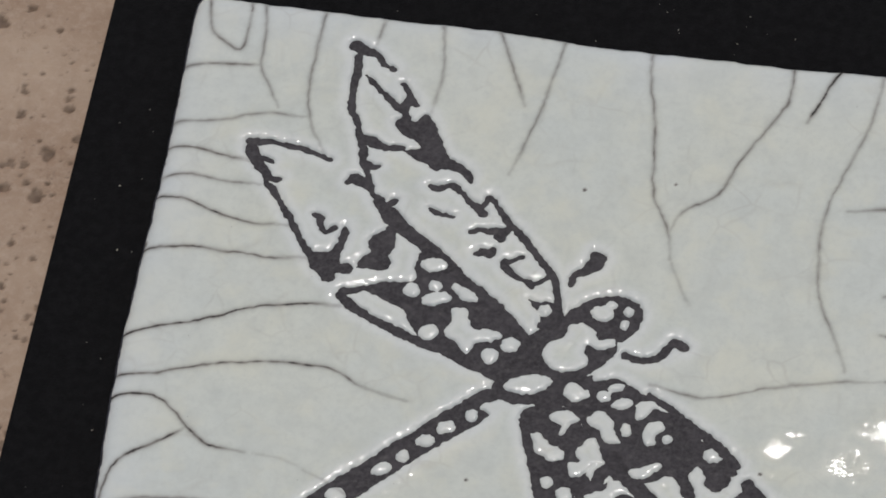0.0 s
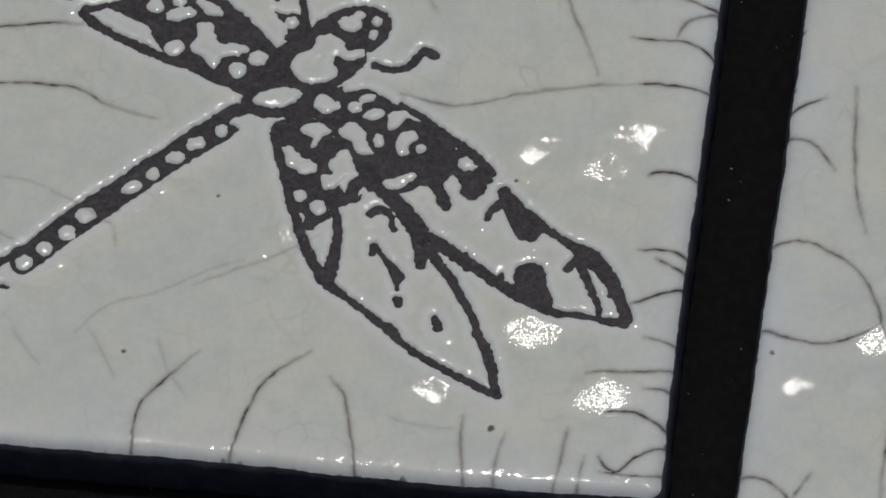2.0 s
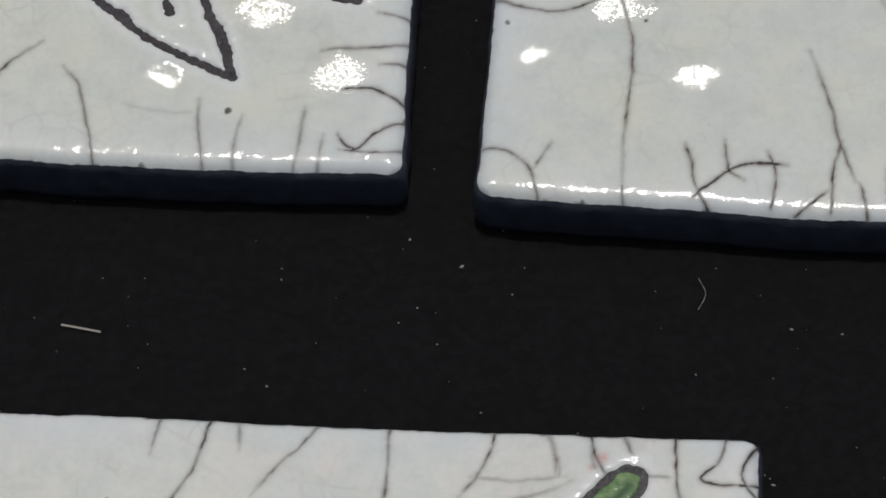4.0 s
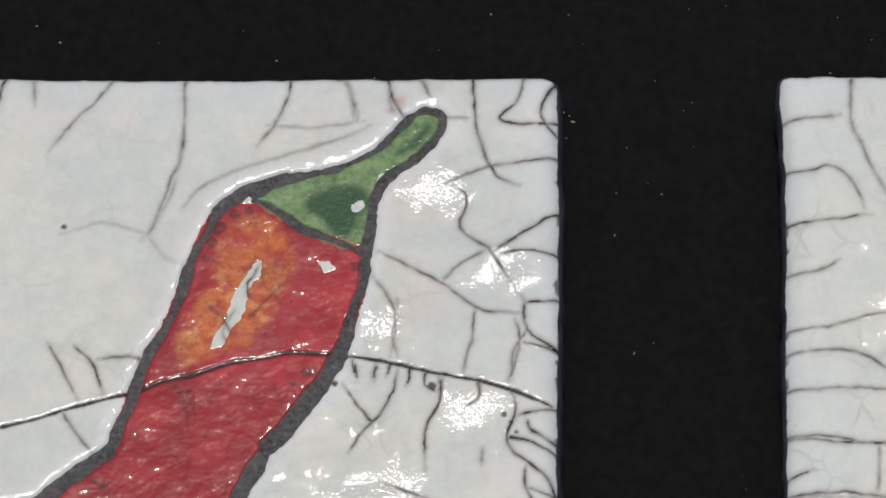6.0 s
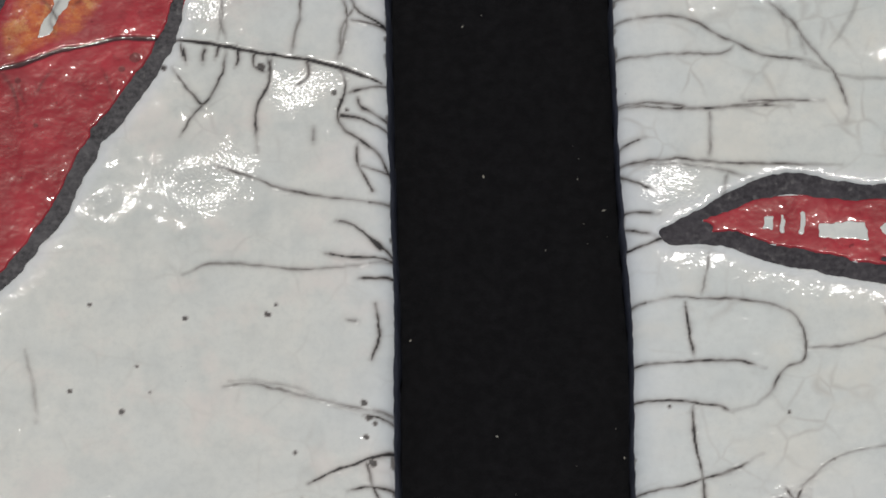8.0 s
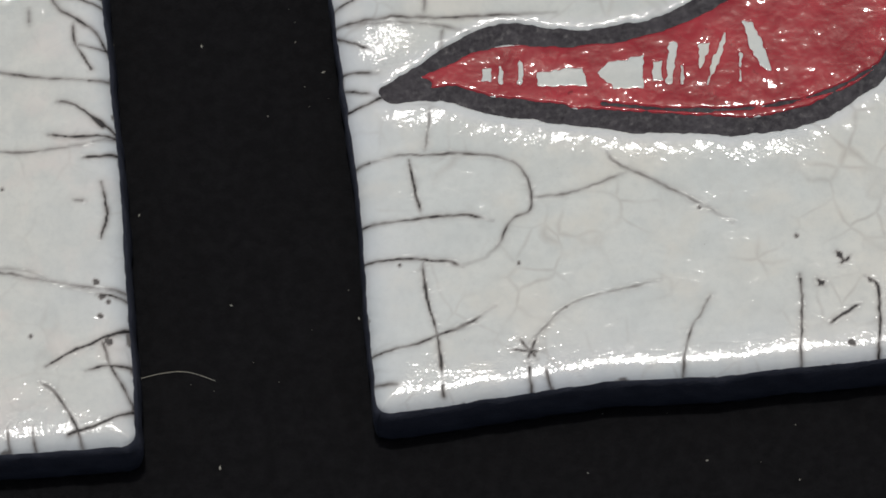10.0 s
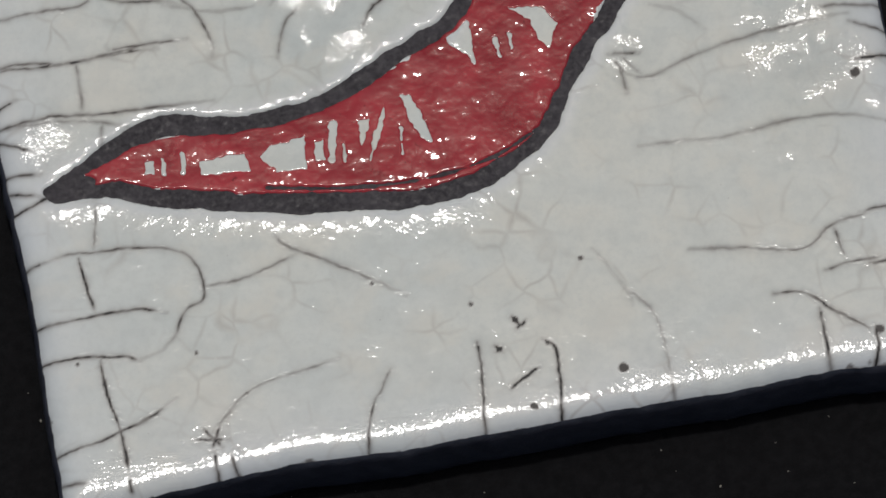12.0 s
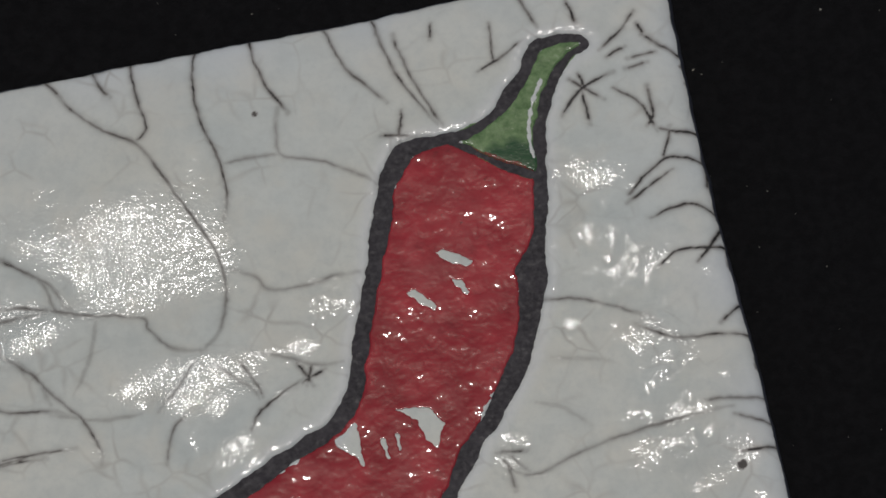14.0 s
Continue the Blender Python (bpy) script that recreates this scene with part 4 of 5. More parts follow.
for k in range(46):
    side = rng.randint(4)
    at, ln, lean = rng.uniform(-46, 46), rng.uniform(6, 18), rng.uniform(-0.5, 0.5)
    if side == 0 or at < -8 and side == 3:
        continue
    ox, oy, dx, dy = {1: (48.5, at, -1, lean), 2: (at, 49, lean, -1), 3: (at, -49, lean, 1)}[side]
    r.craze(rng.uniform(0.5, 0.9), *[(ox + dx * ln * q + rng.uniform(-0.8, 0.8), oy + dy * ln * q + rng.uniform(-0.8, 0.8)) for q in (0, 0.3, 0.6, 1)])
for k in range(16):
    ox, oy, a = rng.uniform(-10, 45), rng.uniform(-20, 45), rng.uniform(0, 6.3)
    r.craze(rng.uniform(0.3, 0.6), *[(ox + 9 * q * math.cos(a) + rng.uniform(-1, 1), oy + 9 * q * math.sin(a) + rng.uniform(-1, 1)) for q in (0, 0.5, 1, 1.5)])
r.build("plain white crackle-glazed tile beside the dragonfly tile", {})

# ---- the cracked pepper tile ----
PEPPER = dict(outline=(INK, "charcoal grey outline of the pepper", ""), flesh=(RED, "glossy red pepper flesh", "orange"), calyx=(GREEN, "green pepper stalk", "darkgreen"))
a = Tile((-6.5, -86), [(-49.32, -48.13), (50.69, -50.13), (-49.73, 50.74), (50.27, 50.81)], left=(0, 0, 0, 0, 0, 0, 0, 0, 0), right=(0.41, 0.06, -0.12, -0.23, -0.01, -0.05, -0.04, 0.12, 0.36), bottom=(0, 0, 0, 0, 0, 0, 0.42, 0.02, -0.22), top=(0, 0, 0.19, -0.04, -0.17, -0.16, -0.06, -0.03, 0.14), seed=60, slope=(0.037, -0.148), glaze=GLAZE_WARM)
m = a.motif("outline")
m.stroke((16.03, 35.37, 1.3), (19.54, 37.18, 1.31), (23.4, 38.25, 1.15), (26.61, 39.33, 0.98), (29.81, 41.14, 0.95), (32.35, 44.08, 0.94), (34.27, 45.92, 1.13), (36.21, 46.28, 1.32), (37.4, 45.15, 1.03), (36.59, 42.56, 1.06), (34.36, 40, 1.1), (31.49, 37.81, 1.1), (30.23, 35.98, 1.05), (29.63, 33.42, 1.18), (29.36, 30.49, 1.18), (28.97, 27.58, 1.18))
m.stroke((19.53, 37.55, 1.31), (16.32, 36.47, 1.46), (13.78, 34.87, 1.59), (11.89, 33.2, 1.38), (10.99, 30.65, 1.2), (9.47, 27.74, 1.2), (8.59, 24.83, 1.18), (7.74, 21.21, 1.19), (6.25, 17.61, 1.2), (4.74, 14.75, 1.35), (3.58, 11.17, 1.34), (2.72, 8.32, 1.34), (1.73, 5.48, 1.49), (0.69, 2.65, 1.69), (-1.78, 0.54, 1.9), (-4.24, -1.56, 2.04), (-6.68, -4.01, 2.26), (-11.33, -5.52, 2.22), (-18.19, -9.18, 2.03), (-24.34, -14.59, 1.7))
m.stroke((28.97, 27.58, 1.03), (28.71, 23.94, 1.03), (27.76, 20.33, 1.18), (26.93, 16.73, 1.63), (25.54, 13.15, 1.96), (23.38, 9.59, 1.98), (20.92, 6.05, 2), (18.77, 3.23, 2.16), (18.64, 3.16, 1.93), (16.14, -1.71, 1.93), (14.28, -5.87, 1.94), (11.49, -9.99, 1.96), (8.39, -14.09, 1.84), (5.28, -16.43, 1.72), (2.79, -18.1, 1.59), (-3.45, -20.35, 1.78), (-12.89, -19.06, 1.93), (-24.34, -14.73, 1.76))
m.stroke((16.05, 34.63, 0.81), (17.68, 33.89, 0.81), (19.65, 32.62, 1.11), (21.62, 30.92, 1.13), (24.23, 29.8, 0.81), (26.82, 28.69, 0.65), (28.77, 27.94, 0.65))
m = a.motif("flesh")
m.fill((13.49, 33.55), (17.05, 33.52), (20.32, 31.66), (22.28, 30.18), (27.47, 28.32), (28.67, 26.49), (28.23, 22.5), (26.73, 17.46), (24.89, 13.88), (22.11, 9.6), (19.67, 5.35), (18, 2.83), (15.18, -0.98), (12.09, -7.91), (8.37, -12.7), (2.77, -17.06), (-3.46, -19.66), (-12.91, -18.37), (-22.44, -14.99), (-13.14, -9.32), (-6.29, -4.61), (-6, -5.07), (-1.12, -0.17), (1.32, 2.64), (2.74, 7.61), (4.78, 13.31), (6.57, 17.61), (8.33, 22.66), (9.79, 27.73), (11.6, 32.1))
m.notch((13.53, 20.45), (13.8, 22.25), (15.34, 24.78), (16.26, 26.59), (17.21, 26.94), (16.95, 24.77), (15.71, 22.96), (15.46, 20.43), (13.93, 17.56), (13.02, 15.76), (11.62, 15.41), (12.2, 17.57), (13.25, 19))
m.notch((23.65, 26.53), (24.93, 26.88), (25.6, 25.78), (24.33, 25.07))
m = a.motif("calyx")
m.fill((16.34, 35.73), (19.55, 36.81), (24.05, 37.87), (27.26, 38.95), (30.47, 40.77), (33.01, 43.71), (35.58, 45.54), (36.56, 44.79), (35.62, 42.2), (32.43, 39.64), (30.21, 37.08), (29.29, 34.15), (28.93, 29.76), (27.47, 28.68), (23.57, 30.17), (20.95, 32.02), (17.68, 33.89))
m.cut((29.89, 37.09), (30.64, 38.33), (31.8, 38.69), (30.85, 37.45))
m.cut((27.04, 33.8), (28.32, 34.53), (28.79, 33.79), (27.7, 33.07))
a.zone("orange", (12.61, 30.63), (15.77, 32.8), (19.7, 30.57), (21.09, 26.19), (18.64, 21.13), (16.21, 16.1), (12.41, 14.69), (8.62, 13.28), (7.87, 16.88), (10.9, 22.64), (12.06, 26.99))
a.zone("darkgreen", (22.17, 35.32), (26.66, 36.75), (29.27, 35.25), (28.06, 31.23), (26.16, 29.79), (23.53, 32), (21.89, 33.48))
a.zone("darkgreen", (32.41, 40.75), (33.68, 42.59), (35.59, 44.8), (36.25, 44.05), (34.35, 41.1))
a.fissure((-11.52, 5.57), (-7.74, 6.61), (-3.97, 8.01), (-0.18, 9.05), (3.61, 10.1), (6.76, 11.51), (9.93, 12.2), (13.72, 13.6), (17.53, 14.29), (20.71, 14.98), (23.91, 14.82), (26.47, 14.58), (30.3, 14.19), (34.14, 13.3), (37.98, 12.34), (41.81, 11.6), (45.64, 10.5), (48.19, 9.41), (50.35, 8.54))
a.craze(0.8, (-13.17, 50.92), (-14.18, 46.76), (-15.22, 42.99), (-18.18, 38.81), (-21.23, 36.12))
a.craze(0.7, (-0.98, 50.15), (-2.47, 47.85), (-5.51, 44.4), (-7.89, 40.97))
a.craze(0.7, (7.53, 50.4), (7.55, 46.65), (7.6, 41.44), (6.09, 36.2), (4.47, 31), (3.26, 29.49))
a.craze(0.8, (19.63, 50.38), (19.44, 47.75), (17.99, 44.35), (16.18, 41.69))
a.craze(0.7, (-19.34, 49.99), (-20.02, 45.84))
a.craze(0.6, (-9.84, 50.26), (-9.61, 46.89))
a.craze(0.6, (26.2, 49.83), (26.97, 47.23), (27.08, 44.99))
a.craze(0.9, (31.07, 50.34), (31.5, 48.11), (33.25, 45.18))
a.craze(0.7, (34.98, 50.46), (36.08, 47.5))
a.craze(0.9, (40.84, 50.63), (41.05, 45.41), (42.19, 40.99), (43.6, 38.07), (46.24, 36.68))
a.craze(0.9, (46.38, 50.8), (45.84, 47.79), (43.97, 45.5), (46.6, 44.68), (49.51, 44.92))
a.craze(0.6, (37.15, 45.29), (40.72, 45.4))
a.craze(0.8, (37.83, 36.79), (42.59, 39.15), (46.13, 39.63), (49.67, 40.32))
a.craze(0.5, (17.34, 44.33), (22.56, 44.11), (28.38, 45.03))
a.craze(0.5, (7.87, 33.68), (9.98, 36.32), (14.4, 38.67), (20.14, 40.7), (25.89, 42.73), (29.06, 44.31))
a.craze(0.6, (30.95, 50.43), (31.32, 47.44), (32, 45.94))
a.craze(0.6, (26.4, 49.72), (27.45, 45.99), (27.15, 44.87))
a.craze(0.8, (38.61, 36.64), (40.24, 35.16), (39.64, 31.87), (40.3, 30.4), (42.9, 28.19), (44.86, 25.26), (47.13, 21.98))
a.craze(0.8, (30.37, 27.93), (33.29, 26.45), (37.82, 23.87), (42.34, 20.58), (47.14, 20.54))
a.craze(0.7, (37.82, 24.23), (39.71, 26.4), (42.9, 28.19))
a.craze(0.9, (43.55, 27.82), (46.73, 30.34), (50.25, 32.87))
a.craze(0.9, (44.19, 27.45), (47.4, 28.15), (50.29, 27.76))
a.craze(0.8, (41.38, 20.95), (41.11, 16.62), (40.21, 12.33))
a.craze(0.9, (47.13, 21.62), (50.32, 21.96))
a.craze(0.9, (47.13, 21.98), (47.48, 18.01), (49.72, 16.56))
a.craze(0.8, (47.48, 18.01), (45.91, 15.15), (45.63, 11.57))
a.craze(0.7, (30.11, 24.66), (32.1, 21.02), (32.48, 17.41), (31.89, 14.54))
a.craze(0.9, (26.86, 11), (28.82, 8.13), (30.44, 6.34), (32.59, 10.95), (32.86, 13.82))
a.craze(0.8, (30.44, 6.34), (28.89, 4.57), (27.66, 2.46))
a.craze(0.9, (37.66, 12.35), (37.71, 8.78), (36.18, 5.23), (36.38, 0.28))
a.craze(0.8, (42.54, 3.06), (42.56, 0.94))
a.craze(1, (45.64, 10.14), (46.29, 8), (45.38, 4.46), (46.35, 2.32), (48.25, 0.9), (49.84, -0.52), (50.49, -1.94))
a.craze(1, (45.38, 4.46), (47.6, 4.09), (49.82, 3.01))
a.craze(1, (47.62, 0.9), (47.65, -1.92), (48.29, -3.33))
a.craze(0.9, (47.65, -1.92), (49.86, -2.63))
a.craze(0.9, (46.62, 7.29), (49.47, 7.98))
a.craze(0.8, (31.85, -1.46), (35.66, -2.89), (39.48, -4.67), (44.53, -5.76), (50.52, -6.71))
a.craze(1, (44.87, -8.56), (47.4, -9.62), (48.66, -11.02))
a.craze(0.9, (-3.62, 15.89), (-1.62, 13.72), (-0.2, 9.77))
a.craze(0.8, (-1, 14.22), (2.19, 14.55), (4.44, 14.03))
a.craze(0.8, (-6.84, 16.28), (-4.78, 12.67), (-3.05, 9.08))
a.craze(0.8, (-4.91, 7.66), (-2.55, 4.09), (-1.21, 2.3))
a.craze(0.3, (-6.09, 30.06), (-1.63, 31.63), (1.62, 31.09), (3.92, 29.97), (6.27, 27.04), (7.9, 26.29))
a.craze(0.5, (4.22, 30.7), (6.04, 34.35), (7.22, 38.02))
a.craze(0.9, (34.14, 13.81), (34.29, 12.01), (33.86, 10.95))
a.craze(0.9, (36.06, 12.72), (36.09, 10.93), (37.37, 10.21))
a.craze(0.8, (27.75, 14.21), (28.11, 12.06))
a.craze(0.8, (41.81, 11.6), (42.15, 9.46), (40.58, 8.04))
a.craze(0.6, (14.17, 20.44), (12.97, 17.56), (13.99, 15.4))
a.craze(0.5, (18.5, 26.93), (17.29, 24.04), (19.92, 21.12))
a.craze(0.5, (9.37, 9.7), (10.41, 6.84))
a.craze(1, (44.87, -8.67), (47.38, -9.58), (49.87, -11.88))
a.craze(1, (43.9, -12.62), (46.72, -13.18), (50.49, -13.49))
a.craze(0.7, (27.88, -14.62), (31.02, -13.45), (36.04, -13.8), (40.44, -14.4), (45.46, -14.4), (50.48, -13.84))
a.craze(1, (47.45, -15.84), (49.52, -15.76))
a.craze(0.9, (49.48, -20.73), (49.65, -22.8), (49.13, -24.16))
a.craze(0.8, (46.04, -20.64), (47.29, -21.09))
a.craze(0.7, (32.28, -28.51), (36.02, -28.27), (40.37, -29.75), (45.96, -31.26), (50.61, -32.27))
a.craze(0.5, (10.39, -23.13), (11.38, -27.96), (11.74, -32.07))
a.craze(0.9, (47.82, -32.33), (50.29, -33.08))
a.craze(1, (41.52, -40.53), (44.1, -39.09), (47.29, -38.05), (50.17, -36.97))
a.craze(0.9, (47.93, -37.77), (48.65, -41.22), (50.29, -44.74))
a.craze(0.9, (45.82, -41.48), (48.35, -41.05), (50.68, -41.55))
a.craze(0.8, (40.8, -42.14), (42.55, -44), (44.2, -47.51), (44.67, -49.9))
a.craze(0.9, (45.08, -48.27), (47.93, -47.53), (50.34, -46.76))
a.craze(0.8, (34.77, -49.28), (35.2, -47.31))
a.craze(0.8, (36.94, -49.49), (36.76, -47.13))
a.craze(0.8, (39.73, -49.42), (39.54, -47.4))
a.craze(0.5, (32.88, -27.81), (36.64, -27.97), (40.95, -29.28), (45.21, -31.4), (50.47, -32.45))
a.spot(28.08, -20.02, 0.32)
a.spot(37.41, -19.86, 0.32)
a.spot(38.23, -18.71, 0.25)
a.spot(21.07, -31.08, 0.38)
a.spot(22.79, -25.66, 0.25)
a.spot(24.18, -28.85, 0.25)
a.spot(15.32, -28.41, 0.25)
a.spot(17.54, -17.94, 0.25)
a.spot(25.9, 11.14, 0.32)
a.spot(-5.62, 31.15, 0.32)
a.spot(47.74, -30.96, 0.37)
a.spot(48.38, -32.73, 0.44)
a.spot(48.96, -33.46, 0.37)
a.spot(47.98, -35.07, 0.37)
a.spot(48.66, -38.18, 0.5)
a.spot(37.24, -19.81, 0.31)
a.spot(40.19, -36.68, 0.31)
a.spot(-5.59, 31.13, 0.26)
a.spot(-24.44, 39.58, 0.26)
a.swell(30.38, -2.81, 3.47)
a.swell(41.81, 8.19, 2.52)
a.swell(19.34, -6.01, 1.89)
a.swell(46.06, 25.31, 2.52)
a.swell(30.35, 18.54, 1.89)
a.swell(37.01, 35.55, 2.68)
a.swell(46.13, 25.98, 3.19)
a.swell(29.35, -3.2, 3.83)
a.swell(19.94, -5.95, 2.04)
a.blush(32.3, 47.6, 0.7, 0.9)
a.blush(31.2, 46.3, 0.4, 0.7)
a.blush(35.5, 21.5, 3.2, 0.16)
a.blush(33.0, 35.5, 4.5, 0.10)
a.blush(24.0, 46.0, 3.5, 0.07)
a.craze(0.9, (28.17, 13.61), (28.46, 11.54))
a.craze(0.9, (30.4, 13.45), (30.37, 11.52))
a.craze(0.8, (32.05, 13.87), (31.76, 12.01))
a.craze(0.8, (45.39, 11.55), (46.62, 16.56), (45.96, 19.45))
a.craze(0.8, (46.62, 16.56), (49.81, 15.82))
a.craze(0.7, (38.01, 11.97), (37.53, 9.9))
a.craze(0.6, (32.75, 21.79), (32.18, 17.46), (32.87, 14.58))
a.craze(0.9, (16.93, 26.27), (15.71, 23.74), (16.08, 21.92))
a.craze(0.9, (10.96, 21.24), (12.94, 19.41), (13.97, 16.88))
a.craze(0.8, (19.88, 24.07), (17.38, 21.19), (15.64, 19.03))
a.craze(0.7, (7.43, 11.19), (8.9, 9.04), (9.52, 5.47))
a.craze(0.7, (13.17, 11.15), (11.34, 8.3))
a.craze(0.6, (18.91, 11.11), (20.27, 7.53), (19.71, 4.69))
a.spot(12.1, 31.05, 0.9)
a.spot(11.38, 29.08, 0.7)
a.spot(13.86, 32.72, 0.6)
a.spot(10.8, 27.05, 0.5)
a.spot(27.86, 26.03, 0.6)
a.spot(28.14, 28.0, 0.5)
a.spot(15.46, 33.22, 0.5)
a.spot(22.7, 12.51, 0.6)
a.spot(21.14, 11.09, 0.4)
a.spot(9.38, 10.1, 0.4)
a.spot(11.45, 4.39, 0.3)
a.spot(0.23, -1.9, 0.5)
a.spot(-0.74, -1.19, 0.4)
a.spot(45.05, 7.35, 0.35)
a.spot(45.89, 6.35, 0.35)
a.spot(46.34, 5.21, 0.3)
a.spot(36.75, 10.83, 0.5)
a.spot(25.92, 11.05, 0.4)
a.craze(0.9, (49.52, 48.44), (48.56, 46.22), (49.54, 44.72))
a.craze(0.9, (47.6, 6.62), (48.24, 5.2), (50.15, 4.12))
a.build("white crackle tile with red-orange chilli pepper, split across", dict(PEPPER, outline=(ASH, "ash grey ragged outline of the pepper", "")))

# ---- the curved pepper tile ----
b = Tile((121, -85), [(-49.84, -50.15), (48.9, -50.31), (-51.22, 50.09), (50.11, 50.67)], left=(0.25, 0.1, -0.33, -0.09, 0.17, 0.13, -0.08, -0.23, 0.39), right=(-0.12, -0.19, 0.21, 0.03, 0, 0.32, 0.27, -0.09, -0.51), bottom=(-0.73, -0.04, 0.63, -0.02, 0.05, 0.22, 0.02, 0.29, -0.75), top=(0, 0, 0.09, 0.09, -0.02, -0.35, -0.02, 0, 0.23), seed=80, slope=(-0.018, -0.143), glaze=GLAZE_LACED)
m = b.motif("outline")
m.stroke((-46.02, -12.3, 1.13), (-42.9, -10.8, 1.7), (-38.56, -8.85, 1.88), (-35.1, -7.46, 2.18), (-31.78, -6.89, 2.49), (-27.45, -7.81, 2.49), (-23.03, -8.26, 1.91), (-19.15, -8.17, 1.91), (-15.18, -7.59, 1.75), (-11.04, -6.2, 1.88), (-7.47, -4.46, 2.02), (-3.89, -2.71, 2.02), (-0.37, -1.31, 2.02), (2.22, 0.3, 1.96), (4.47, 3.43, 1.77), (5.93, 7.47, 1.75), (7.42, 12.25, 1.88))
m.stroke((5.93, 7.47, 1.74), (7.42, 12.25, 1.88), (7.16, 10.82, 1.79), (8.82, 15.6, 1.78), (10.62, 20.38, 1.92), (12.15, 24.5, 2.06), (13.41, 27.96, 2.08), (15.43, 31.26, 2.43), (17.71, 32.62, 1.96), (21.04, 32.63, 1.52), (23.73, 32.78, 1.21), (26.66, 34, 1.33), (29.12, 36.1, 1.44), (31.75, 38.93, 1.42), (33.74, 41.91, 1.6), (36.25, 42.64, 1.36), (39.17, 42.21, 1.21))
m.stroke((39.17, 42.21, 1.11), (39.65, 41.34, 0.99), (37.33, 39.95, 1.16), (35.17, 37.77, 1.27), (33.49, 34.73, 1.52), (32.06, 31.27, 1.37), (31.39, 27.66, 1.22), (30.6, 24.08, 1.5), (29.53, 19.84, 1.5), (28.43, 16.37, 2.06), (27.18, 13.69, 3.42), (26.4, 10.17, 2.73), (25.31, 6.73, 2.34), (23.61, 3.45, 2.23), (21.6, 0.26, 2.25), (19.28, -2.86, 2.12))
m.stroke((21.6, 0.26, 2.26), (19.28, -2.86, 2.12), (19.01, -3.3, 1.96), (16.57, -5.66, 1.95), (14.31, -8.76, 1.93), (12.05, -11.86, 1.79), (9.66, -15.62, 1.95), (6.63, -17.81, 1.86), (2.38, -19.73, 2.18), (-2.33, -20.84, 2.2), (-6.84, -20.93, 2.2), (-12.42, -19.95, 2.05), (-18.66, -19.11, 2.49), (-24.82, -17.79, 2.34), (-30.91, -16.14, 2.33), (-35.78, -14.74, 2.18), (-39.36, -13.27, 1.9), (-44.6, -13.42, 1.15), (-46.02, -12.3, 1.11))
m.stroke((21.6, 32.13, 0.73), (23.9, 30.48, 0.73), (26.12, 28.47, 0.87), (29.02, 26.54, 0.89), (30.82, 25.68, 0.74))
m.stroke((-45.6, -12.52, 1), (-44.1, -12.32, 1.86), (-42.46, -12.01, 2.44), (-41.19, -12.12, 1.44))
m = b.motif("outline")
m.stroke((-22.0, -16.53, 0.3), (-12.72, -18.32, 0.4), (-5.12, -18.83, 0.45), (1.45, -18.12, 0.4), (7.0, -16.19, 0.5), (10.91, -13.48, 0.4), (12.86, -10.33, 0.3))
m = b.motif("flesh")
m.fill((-40.9, -11.18), (-35.47, -9.51), (-29.66, -9.33), (-23.35, -9.97), (-18.15, -9.66), (-12.67, -7.99), (-7.18, -6.31), (-1.54, -3.93), (3.77, -0.03), (6.59, 5.88), (8.48, 12.03), (7.8, 9.2), (11.15, 17.29), (13.6, 24.18), (16.39, 29.54), (20.81, 31.55), (24.38, 29.62), (29.29, 26.25), (29.37, 23.61), (27.64, 17.29), (25.92, 13.97), (24.37, 8.42), (22.2, 4.5), (19.41, 0.75), (16.33, -2.92), (16.69, -3.53), (13.07, -8.5), (9.32, -14.12), (4.78, -17.41), (-0.63, -18.73), (-5.82, -19.03), (-13.35, -18.13), (-24.5, -16.1), (-35.47, -13.05))
m.notch((-28.87, -11.98), (-23.71, -11.88), (-23.38, -14.22), (-28.85, -13.62))
m.notch((-22.26, -12.69), (-20.76, -11.59), (-16.84, -11.22), (-17.27, -15.17), (-20.42, -14.85))
m.notch((-34.77, -10.93), (-33.81, -10.93), (-34.09, -12.49), (-35.02, -12.3))
m.scratch((-32.84, -10.92, 0.51), (-32.98, -12.73, 0.51))
m.scratch((-30.56, -10.7, 0.51), (-30.85, -12.98, 0.51))
m.notch((-16, -11.9), (-14.73, -11.96), (-15.01, -14.45), (-16.15, -14.35))
m.scratch((-13.44, -10.32, 0.89), (-14.27, -14.61, 0.89))
m.scratch((-12.67, -12.97, 0.51), (-12.88, -15.05, 0.51))
m.notch((-10.6, -10.57), (-9.25, -10.29), (-10.07, -12.82), (-10.88, -13.71))
m.notch((-7.34, -8.77), (-7.49, -10.52), (-8.96, -13.76), (-10.19, -15.77), (-9.45, -12.95), (-8.11, -10.39))
m.notch((-5.5, -8.24), (-4.36, -8.34), (-3.52, -10.66), (-2.95, -13.63), (-2.91, -14.7), (-4.13, -13.73), (-4.96, -11.42))
m.scratch((-6.09, -12.25, 0.38), (-6.39, -15.38, 0.38))
m.notch((1.04, -2.33), (3.66, -0.59), (3.72, -2.55), (3.64, -6.48), (2.83, -4.73), (1.22, -3.09))
m.notch((8.34, 0.07), (12.14, -0.39), (13.58, -2.86), (12.05, -5.55), (10.98, -4.46), (10.54, -1.85))
m.scratch((6.32, -3.46, 0.51), (6.4, -5.64, 0.51))
m.scratch((8.02, -3.11, 0.51), (7.98, -4.9, 0.51))
